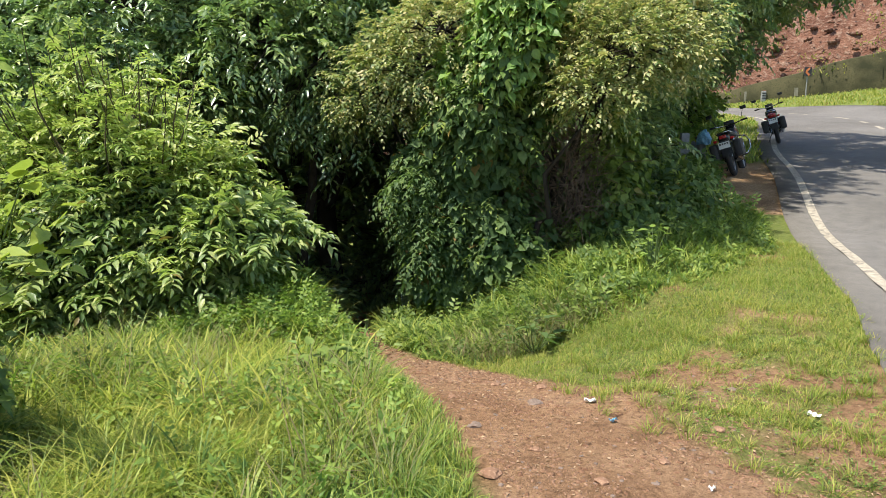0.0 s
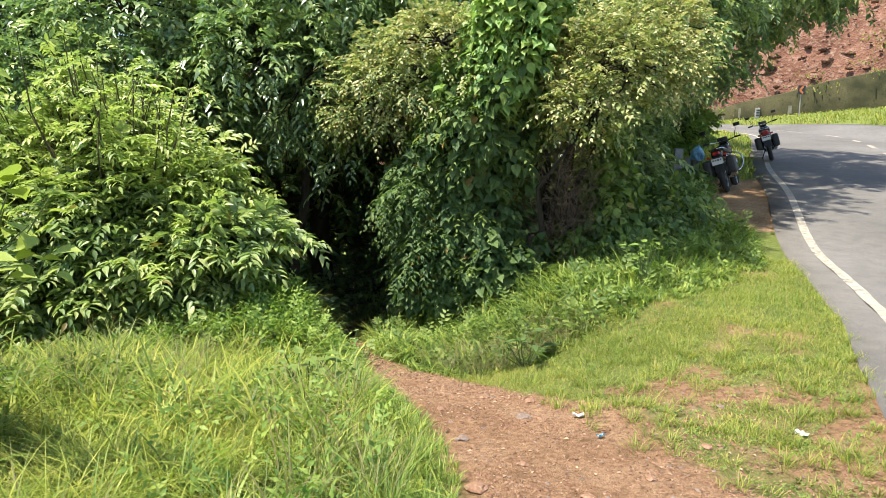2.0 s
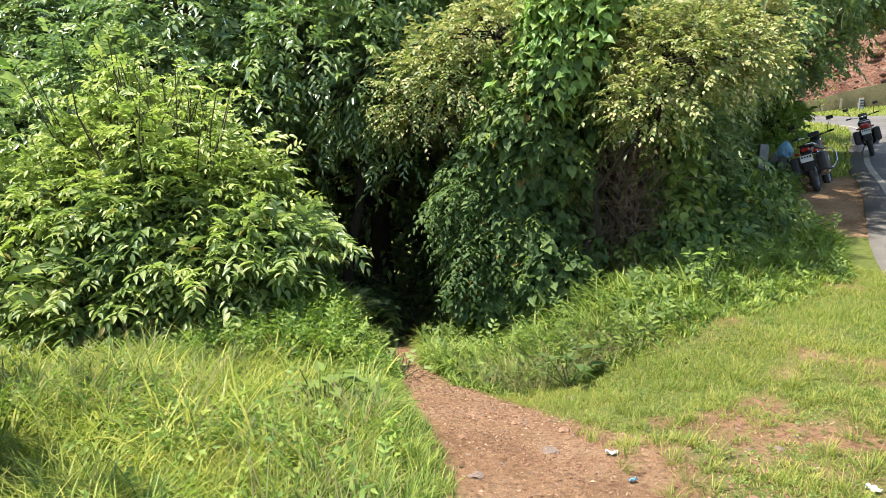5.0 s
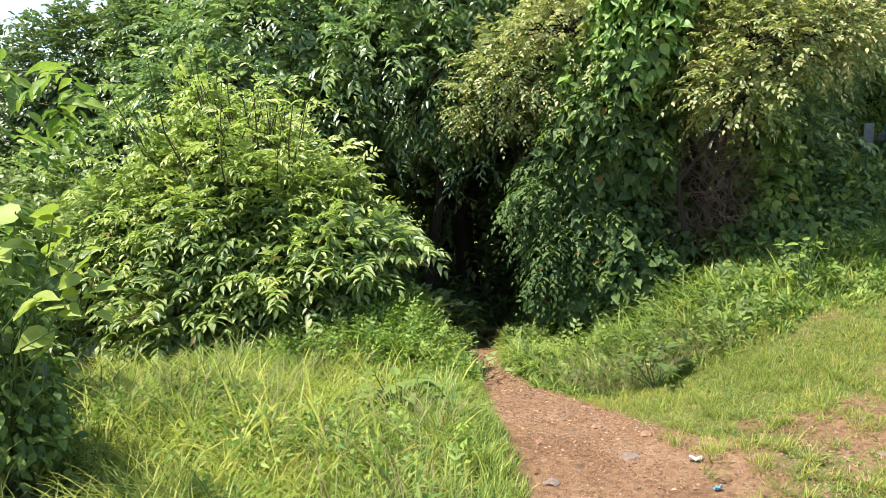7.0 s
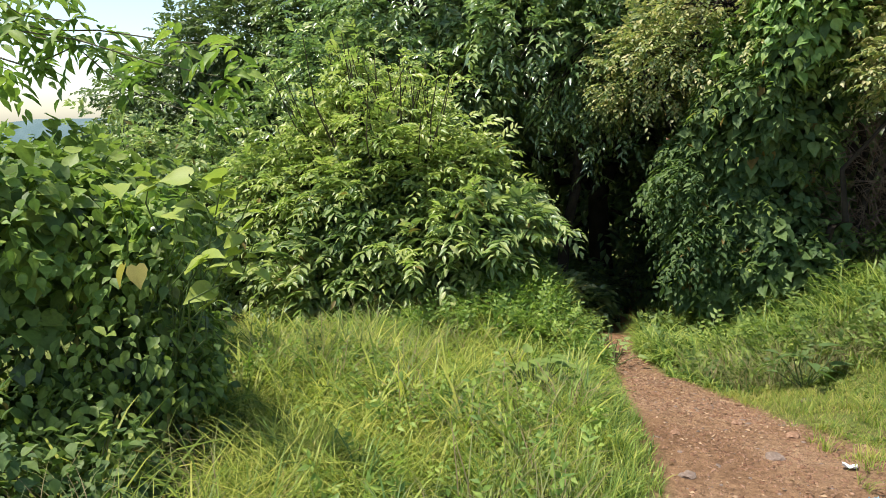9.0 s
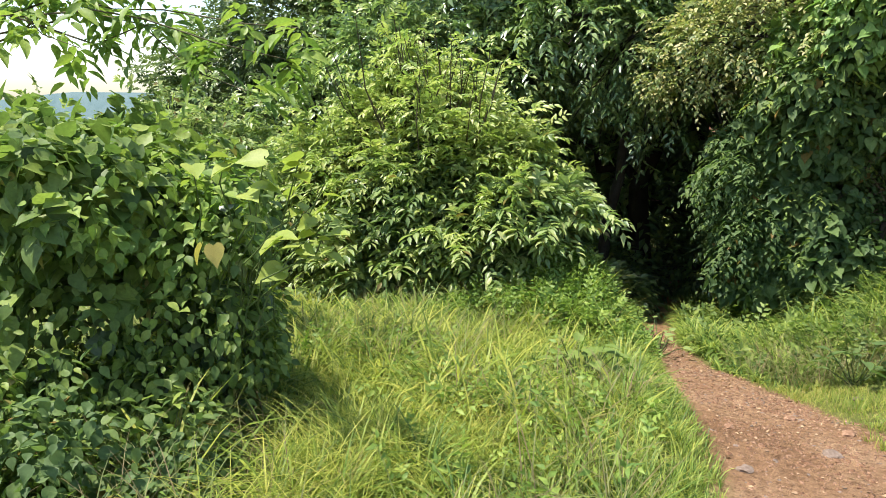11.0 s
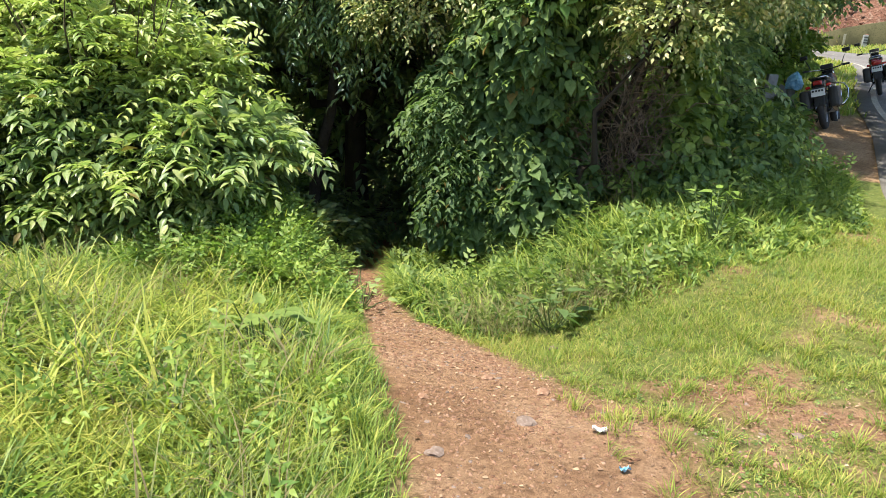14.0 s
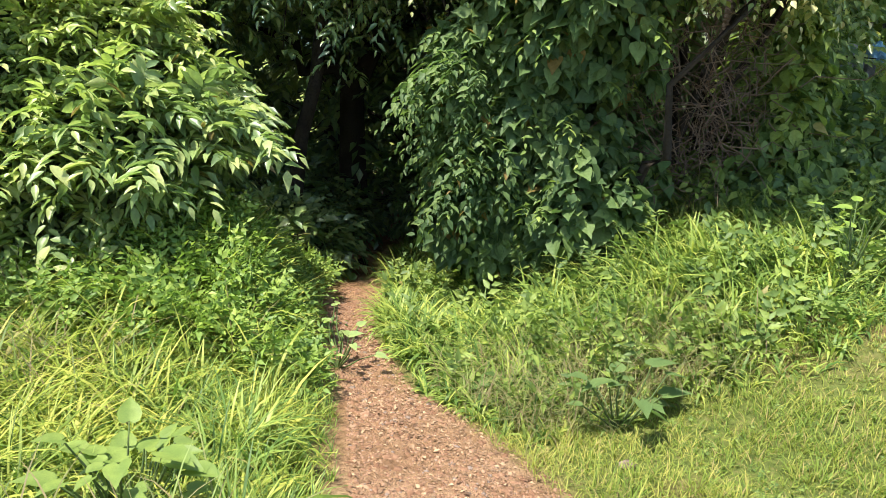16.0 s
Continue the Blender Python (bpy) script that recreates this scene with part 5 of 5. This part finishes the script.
def build_overhang():
    """The leafy branch that hangs in from the left above eye level, on its own small tree."""
    rng = np.random.default_rng(111)
    x, y = -7.4, 3.9
    z = float(land(x, y))
    at = np.array([x, y, z])
    ob = thing("sapling", at, "slender sapling with drooping compound leaves over the bush", "tree")
    lines = [(arc(rng, (x, y, z - 0.1), (-6.9, 4.0, 3.2), 9, 0.05), np.linspace(0.06, 0.02, 9))]
    tw = []
    for e in [(-2.95, 4.3, 2.0), (-2.9, 4.4, 2.2), (-3.2, 4.2, 1.8), (-4.0, 4.1, 2.4), (-3.7, 4.5, 2.1), (-4.5, 4.0, 2.1), (-4.2, 4.3, 2.6), (-4.8, 4.2, 2.45)]:
        p = arc(rng, (-6.95, 4.0, 1.9 + 0.9 * rng.random()), e, 9, 0.1, 0.3)
        lines.append((p, np.linspace(0.012, 0.003, 9)))
        tw += list(p[3:]) + list(p[5:]) + list(p[7:])
    tw = np.array(tw)
    o = unit(rng.normal(size=tw.shape) * np.array([1, 1, 0.3]))
    tagged(part("branchwork", shifted(tubes("branchwork", lines, STEM), at), STEM, ob, "thin dark branches"), kind="stuff")
    part("foliage", shifted(leaf_mesh("foliage", *sprigs(rng, tw, o, 7, 0.28, 0.13, 0.055, 0.55, 0.1), LEAF_VINE_TOP, "spear"), at), LEAF_VINE_TOP, ob)


def broad_weed(name, x, y, n, size, seed, mat, label, height=0.25):
    """A low plant with a rosette of broad leaves."""
    rng = np.random.default_rng(seed)
    z = float(land(x, y))
    ob = thing(name, (x, y, z), label, "plant")
    lines = []
    shared = leaf_mesh("leaf", np.zeros((1, 3)), np.array([[1.0, 0, 0]]), np.array([[0, 0, 1.0]]), [1.0], [0.72], mat, "heart")
    for i in range(n):
        a = i * 2.4 + rng.random()
        hh = height * (0.35 + 0.75 * rng.random())
        r = 0.05 + 0.18 * rng.random()
        e = (r * math.cos(a), r * math.sin(a), hh)
        lines.append((arc(rng, (0, 0, -0.02), e, 4, 0.01), np.linspace(0.006, 0.003, 4)))
        lf = part("leaf", shared, mat, ob)
        lf.matrix_basis = Matrix.Translation(e) @ Euler((rng.normal() * 0.2, -0.45 + 0.6 * rng.random(), a)).to_matrix().to_4x4() @ Matrix.Scale(size * (0.6 + 0.7 * rng.random()), 4)
    for ln in lines:
        part("stem", tubes("stem", [ln], STEM_SOFT), STEM_SOFT, ob)
    return ob


build_shrub()
build_climber()
build_bank_creeper()
build_hollow_sprays()
build_woods()
build_near_left()
build_overhang()
small_leaf_shrub("yellow_shrub", [(-0.3, 8.9, 2.35, 0.95, 0.7, 0.6), (-0.15, 8.8, 2.75, 0.5, 0.6, 0.45), (-0.9, 9.2, 2.0, 0.7, 0.6, 0.5)], 1500, 121, "small-leaved shrub turning yellow above the hollow")
small_leaf_shrub("yellow_shrub", [(1.6, 8.1, 2.4, 0.6, 0.6, 0.55), (2.05, 8.5, 2.5, 0.7, 0.7, 0.55), (1.4, 7.8, 1.95, 0.38, 0.4, 0.35), (2.4, 9.2, 3.0, 0.7, 0.7, 0.5)], 2300, 122,
                 "small-leaved yellowish shrub hanging over the bank", foot_x=-0.6)
small_leaf_shrub("roadside_bush", [(1.95, 10.6, 1.1, 0.75, 0.9, 1.0), (2.5, 12.4, 1.4, 0.75, 1.0, 1.1), (3.2, 15.0, 1.8, 0.85, 1.0, 1.2)], 1300, 123,
                 "leafy green bushes along the verge by the motorcycles", LEAF_FOREST, 0.10, 0.06)
small_leaf_shrub("roadside_bush", [(5.3, 16.9, 1.9, 0.75, 0.9, 0.7), (5.9, 19.5, 2.2, 0.8, 1.0, 0.7)], 700, 124, "bright green bush on the grassy verge", LEAF_VINE_TOP, 0.11, 0.07)
small_leaf_shrub("roadside_bush", [(-7.2, 8.6, 0.5, 1.4, 1.0, 1.3), (-6.2, 8.0, 0.2, 1.2, 0.9, 1.0), (-8.6, 8.8, 0.4, 1.4, 1.0, 1.4), (-6.4, 6.6, 0.1, 1.0, 0.9, 1.0), (-6.3, 5.0, 0.6, 0.9, 0.8, 0.95), (-5.4, 5.3, 0.6, 0.7, 0.7, 0.85)], 2600, 125,
                 "leafy bush at the slope's edge", LEAF_SHRUB, 0.10, 0.046)["category"] = "bush"
broad_weed("broadleaf_weed", -1.05, 4.8, 30, 0.1, 131, LEAF_CLIMB, "soft broad-leaved weed in the tall grass", 0.34)
broad_weed("broadleaf_weed", 0.62, 6.1, 14, 0.12, 132, LEAF_VINE, "dark broad-leaved weed on the bank edge", 0.3)
broad_weed("broadleaf_weed", 1.9, 7.1, 12, 0.09, 133, LEAF_VINE_TOP, "green broad-leaved weed on the bank", 0.5)
broad_weed("path_seedling", -0.86, 6.7, 12, 0.075, 134, LEAF_SHRUB, "pale-leaved seedling at the path's edge", 0.3)
build_grass()
build_weeds()
build_gravel()

# ---------------------------------------------------------------- motorcycles and small things


def ring(R, r, n=28, m=8, flat=1.0):
    """A torus about the x axis."""
    v, f = [], []
    for i in range(n):
        a = 2 * math.pi * i / n
        for j in range(m):
            b = 2 * math.pi * j / m
            q = R + r * math.cos(b)
            v.append((r * flat * math.sin(b), q * math.cos(a), q * math.sin(a)))
    for i in range(n):
        for j in range(m):
            f.append((i * m + j, i * m + (j + 1) % m, ((i + 1) % n) * m + (j + 1) % m, ((i + 1) % n) * m + j))
    return np.array(v), np.array(f)


def ring_mesh(name, R, r, mat, flat=1.0):
    v, f = ring(R, r, flat=flat)
    return raw_mesh(name, v, f, mat)


def rod(name, pts, r, mat):
    return tubes(name, [(np.array(pts, float), np.full(len(pts), r))], mat)


def rounded(cx, cy, cz, sx, sy, sz, bevel, turn=None):
    return box(bmesh.new(), cx, cy, cz, sx, sy, sz, bevel, turn)


def motorcycle(at, heading, lean, label, boxes, guard, red):
    """A commuter motorcycle on its side stand; forward is +y, the rear axle over the origin."""
    ob = new("motorcycle")
    ob.matrix_basis = Matrix.Translation(at) @ Matrix.Rotation(radians(-heading), 4, "Z") @ Matrix.Rotation(radians(-lean), 4, "Y")
    tagged(ob, label, "motorcycle", "parked motorcycles")
    R = 0.30
    for y in (0.0, 1.32):
        w = part("wheel", rod("wheel", [(-0.05, 0, 0), (0.05, 0, 0)], 0.05, ALLOY), ALLOY, ob)
        w.matrix_basis = Matrix.Translation((0, y, R))
        smooth(part("tyre", ring_mesh("tyre", R - 0.05, 0.055, RUBBER, 0.95), RUBBER, w, "black rubber tyre"))
        smooth(part("rim", ring_mesh("rim", R - 0.10, 0.018, ALLOY, 1.8), ALLOY, w))
        for k in range(6):
            a = k * math.pi / 3
            part("spoke", rod("spoke", [(0, 0.03 * math.cos(a), 0.03 * math.sin(a)), (0, 0.2 * math.cos(a), 0.2 * math.sin(a))], 0.012, BLACK_PAINT), BLACK_PAINT, w)
    part("engine", rounded(0, 0.72, 0.42, 0.26, 0.38, 0.34, 0.05), ALLOY, ob, "finned grey engine")
    part("fuel_tank", rounded(0, 0.86, 0.80, 0.28, 0.46, 0.22, 0.09), BLACK_PAINT, ob, "black gloss fuel tank")
    part("seat", rounded(0, 0.34, 0.79, 0.25, 0.68, 0.09, 0.04, Matrix.Rotation(radians(-5), 4, "X")), BLACK_PLASTIC, ob, "black padded seat")
    part("side_panel", rounded(0.12, 0.42, 0.62, 0.03, 0.36, 0.2, 0.012), BLACK_PAINT, ob)
    part("side_panel", rounded(-0.12, 0.42, 0.62, 0.03, 0.36, 0.2, 0.012), BLACK_PAINT, ob)
    part("tail_cowl", rounded(0, -0.08, 0.74, 0.2, 0.28, 0.12, 0.045, Matrix.Rotation(radians(12), 4, "X")), red, ob)
    part("tail_light", rounded(0, -0.235, 0.755, 0.13, 0.04, 0.065, 0.015), RED_LENS, ob, "red tail lamp lens")
    part("rear_fender", rounded(0, -0.22, 0.54, 0.17, 0.05, 0.34, 0.02, Matrix.Rotation(radians(-14), 4, "X")), BLACK_PLASTIC, ob)
    plate = part("number_plate", rounded(0, -0.30, 0.60, 0.20, 0.012, 0.12, 0.004, Matrix.Rotation(radians(-10), 4, "X")), PLATE_WHITE, ob, "white number plate with dark marks")
    for k, z in enumerate((0.625, 0.578)):
        for j in range(4):
            part("plate_mark", rounded(-0.066 + 0.044 * j, -0.309 - 0.004 + 0.009 * k, z, 0.026, 0.004, 0.03, 0.001, Matrix.Rotation(radians(-10), 4, "X")), BLACK_PLASTIC, plate)
    for s in (-1, 1):
        part("fork_leg", rod("fork_leg", [(0.075 * s, 1.32, 0.30), (0.075 * s, 1.18, 0.62), (0.075 * s, 1.05, 0.94)], 0.02, CHROME), CHROME, ob)
        part("shock_absorber", rod("shock_absorber", [(0.11 * s, 0.02, 0.32), (0.12 * s, 0.14, 0.68)], 0.026, CHROME), CHROME, ob)
        part("swing_arm", rod("swing_arm", [(0.09 * s, 0.0, 0.30), (0.09 * s, 0.5, 0.36)], 0.02, BLACK_PAINT), BLACK_PAINT, ob)
        part("indicator", rounded(0.15 * s, -0.2, 0.70, 0.07, 0.05, 0.045, 0.015), RED_LENS, ob, "reddish indicator lamp")
        part("grip", rod("grip", [(0.25 * s, 0.96, 1.01), (0.36 * s, 0.92, 1.01)], 0.019, RUBBER), RUBBER, ob)
        mir = part("mirror", rounded(0.33 * s, 1.0, 1.25, 0.12, 0.03, 0.07, 0.012), BLACK_PLASTIC, ob, "black mirror")
        part("mirror_glass", rounded(0.33 * s, 0.983, 1.25, 0.095, 0.004, 0.05, 0.001), BLACK_PAINT, mir)
        part("mirror_stalk", rod("mirror_stalk", [(0.24 * s, 0.98, 1.02), (0.28 * s, 1.0, 1.14), (0.33 * s, 1.0, 1.23)], 0.007, BLACK_PLASTIC), BLACK_PLASTIC, ob)
        part("foot_peg", rod("foot_peg", [(0.1 * s, 0.6, 0.34), (0.24 * s, 0.6, 0.34)], 0.014, RUBBER), RUBBER, ob)
        if boxes:
            part("pannier", rounded(0.21 * s, -0.06, 0.5, 0.15, 0.42, 0.32, 0.05), BLACK_PLASTIC, ob, "black pannier box")
    part("handlebar", rod("handlebar", [(-0.26, 0.95, 1.01), (-0.12, 1.0, 0.99), (0.12, 1.0, 0.99), (0.26, 0.95, 1.01)], 0.013, CHROME), CHROME, ob)
    part("headlamp", rounded(0, 1.16, 0.90, 0.19, 0.16, 0.2, 0.06), BLACK_PAINT, ob)
    part("instrument_cluster", rounded(0, 1.06, 1.02, 0.2, 0.09, 0.11, 0.03), BLACK_PLASTIC, ob)
    part("front_fender", rounded(0, 1.32, 0.62, 0.12, 0.42, 0.03, 0.012), BLACK_PAINT, ob)
    part("exhaust", tubes("exhaust", [(np.array([(0.14, 0.85, 0.30), (0.16, 0.4, 0.27), (0.17, 0.05, 0.34), (0.18, -0.22, 0.40)]), np.array([0.022, 0.03, 0.05, 0.045]))], CHROME), CHROME, ob, "chrome exhaust pipe")
    part("grab_rail", rod("grab_rail", [(-0.13, 0.15, 0.80), (-0.12, -0.18, 0.84), (0.12, -0.18, 0.84), (0.13, 0.15, 0.80)], 0.011, CHROME), CHROME, ob)
    part("side_stand", rod("side_stand", [(-0.10, 0.62, 0.3), (-0.24, 0.6, 0.06)], 0.012, BLACK_PAINT), BLACK_PAINT, ob)
    part("frame", rod("frame", [(0, 1.12, 0.92), (0, 0.6, 0.66), (0, 0.1, 0.68)], 0.03, BLACK_PAINT), BLACK_PAINT, ob)
    if guard:
        for s in (-1, 1):
            part("crash_guard", rod("crash_guard", [(0.06 * s, 0.95, 0.75), (0.24 * s, 0.98, 0.7), (0.29 * s, 0.96, 0.6), (0.28 * s, 0.93, 0.46), (0.22 * s, 0.9, 0.36), (0.06 * s, 0.88, 0.32)], 0.016, CHROME), CHROME, ob, "chrome crash guard")
        part("saree_guard", rod("saree_guard", [(0.16, 0.22, 0.72), (0.27, 0.12, 0.70), (0.29, 0.0, 0.5), (0.26, -0.02, 0.34), (0.16, 0.1, 0.3)], 0.011, CHROME), CHROME, ob, "chrome side guard")
    return ob


def on_land(x, y, up=0.0):
    return (x, y, float(land(x, y)) + up)


motorcycle(on_land(5.32, 13.75, 0.0), 29, 18, "black motorcycle with chrome guards leaning on its stand", True, True, BLACK_PAINT)
motorcycle(on_land(8.45, 18.9, 0.05), 24, 18, "black motorcycle with panniers and red tail parked on the road edge", True, False, RED_LENS)


def slab(name, x, y, z, sx, sy, sz, tilt, label, category, mat):
    ob = thing(name, on_land(x, y, z), label, category)
    bm = rounded(0, 0, sz / 2 - 0.03, sx, sy, sz, min(sx, sy) * 0.08, Matrix.Rotation(radians(tilt), 4, "Y"))
    for v in bm.verts:
        v.co += Vector((noise.noise(v.co * 5), noise.noise(v.co * 5 + Vector((3, 1, 7))), noise.noise(v.co * 4))) * 0.012
    part("block", bm, mat, ob)
    return ob


slab("concrete_post", 4.6, 14.6, 0, 0.16, 0.14, 0.75, 2, "grey broken concrete post under the bushes", "post", CONCRETE_PALE)
slab("concrete_post", 5.0, 14.7, 0, 0.12, 0.12, 0.55, -3, "grey broken concrete post under the bushes", "post", CONCRETE_PALE)
slab("concrete_slab", 5.0, 15.1, 0.28, 0.22, 0.08, 0.22, 24, "pale tilted concrete slab among the bushes", "slab", CONCRETE_PALE)


def bag(name, x, y, r, mat, label, up=0.0, tall=1.2):
    rng = np.random.default_rng(int(x * 100))
    bm = bmesh.new()
    bmesh.ops.create_icosphere(bm, subdivisions=3, radius=r)
    for v in bm.verts:
        k = 1 + 0.25 * noise.noise(v.co * (2.2 / r) + Vector((x, y, 0))) + 0.12 * noise.noise(v.co * (6 / r))
        pinch = 1 - 0.55 * max(0, v.co.z / r) ** 2
        v.co = Vector((v.co.x * k * pinch, v.co.y * k * pinch, max(-r * 0.7, v.co.z * tall) * k))
    ob = thing(name, on_land(x, y, r * 0.66 + up), label, "bag")
    part("sack", bm, mat, ob)
    return ob


bag("plastic_bag", 5.02, 14.66, 0.14, BLUE_BAG, "crumpled blue plastic bag on a concrete post", 0.5, 1.4)
bag("rubbish_bag", 23.3, 37.0, 0.28, BLACK_PLASTIC, "black rubbish bag dumped on the grass strip", 0.0, 0.9)
bag("rubbish_bag", 23.6, 36.6, 0.16, PAPER, "white rubbish bag dumped on the grass strip", 0.0, 0.6)


def chevron_sign(x, y):
    ob = thing("chevron_sign", on_land(x, y), "small red and black chevron sign on a post", "road sign")
    part("post", rod("post", [(0, 0, -0.2), (0, 0, 1.7)], 0.035, CONCRETE_PALE), CONCRETE_PALE, ob)
    face = part("panel", rounded(0, -0.06, 1.45, 0.42, 0.03, 0.5, 0.008), BLACK_PAINT, ob, "dark sign panel")
    for s in (1, -1):
        part("chevron", rounded(-0.02, -0.085, 1.45 + 0.1 * s, 0.27, 0.012, 0.11, 0.002, Matrix.Rotation(radians(-45 * s), 4, "Y")), SIGN_YELLOW, face, "reddish arrow stroke")


chevron_sign(20.45, 42.4)


def marker_post(x, y):
    ob = thing("marker_stone", on_land(x, y), "white roadside marker stone with dark bands", "marker stone")
    part("stone", rounded(0, 0, 0.28, 0.24, 0.16, 0.7, 0.04), CONCRETE_PALE, ob)
    for z in (0.5, 0.36, 0.22):
        part("band", rounded(0, -0.084, z, 0.2, 0.01, 0.06, 0.002), BLACK_PLASTIC, ob, "dark painted band")


marker_post(18.48, 43.4)


def pebble(x, y, s, mat, label, seed, flat=0.5):
    rng = np.random.default_rng(seed)
    bm = bmesh.new()
    bmesh.ops.create_icosphere(bm, subdivisions=2, radius=s)
    k = Vector(rng.random(3) * 9)
    for v in bm.verts:
        q = 1 + 0.45 * noise.noise(v.co * (1.3 / s) + k)
        v.co = Vector((v.co.x * 1.25 * q, v.co.y * q, v.co.z * flat * q))
    me = bpy.data.meshes.new("stone")
    bm.to_mesh(me)
    bm.free()
    me.materials.append(mat)
    ob = new("stone", me)
    ob.matrix_basis = Matrix.Translation(on_land(x, y, s * flat * 0.3)) @ Matrix.Rotation(rng.random() * 6, 4, "Z")
    return tagged(ob, label, "stone", "stones on the path")


for i, (x, y, s, mt) in enumerate([(0.39, 4.27, 0.07, STONE_GREY), (1.32, 3.72, 0.05, STONE), (1.45, 4.0, 0.05, STONE), (-0.12, 4.5, 0.045, STONE), (0.0, 3.9, 0.055, STONE_GREY), (0.05, 3.2, 0.075, STONE),
                                (0.9, 3.3, 0.045, STONE), (0.55, 3.1, 0.05, STONE), (0.3, 3.5, 0.04, STONE), (0.62, 5.75, 0.05, STONE_GREY), (0.2, 5.0, 0.05, STONE), (0.5, 4.75, 0.06, STONE),
                                (1.62, 4.3, 0.04, STONE_GREY), (1.25, 2.7, 0.045, STONE_GREY), (-0.55, 6.0, 0.04, STONE), (2.3, 3.6, 0.05, STONE_GREY)]):
    pebble(x, y, s * 0.62, mt, "half-buried grey stone on the path" if mt is STONE_GREY else "half-buried reddish stone on the path", 300 + i)


def scrap(x, y, w, l, mat, label, seed):
    """A bent scrap of paper or wrapper."""
    rng = np.random.default_rng(seed)
    bm = bmesh.new()
    g = bmesh.ops.create_grid(bm, x_segments=6, y_segments=5, size=0.5)
    for v in bm.verts:
        v.co = Vector((v.co.x * w, v.co.y * l, 0.022 * noise.noise(Vector((v.co.x * 3, v.co.y * 3, seed))) + 0.012 * abs(v.co.x)))
    ext = bmesh.ops.extrude_face_region(bm, geom=list(bm.faces))
    bmesh.ops.translate(bm, vec=(0, 0, 0.003), verts=[e for e in ext["geom"] if isinstance(e, bmesh.types.BMVert)])
    me = bpy.data.meshes.new("litter_scrap")
    bm.to_mesh(me)
    bm.free()
    me.materials.append(mat)
    ob = new("litter_scrap", me)
    ob.matrix_basis = Matrix.Translation(on_land(x, y, 0.012)) @ Matrix.Rotation(rng.random() * 6, 4, "Z")
    return tagged(ob, label, "litter")


scrap(0.718, 4.2, 0.065, 0.035, PAPER, "off-white scrap of paper on the bare soil", 1)
scrap(1.91, 3.86, 0.07, 0.05, PAPER, "crumpled white paper on the verge", 2)
scrap(0.785, 3.88, 0.045, 0.025, BLUE_BAG, "small blue wrapper on the bare soil", 3)
scrap(1.03, 3.02, 0.03, 0.016, PAPER, "pale scrap of paper on the bare soil", 4)
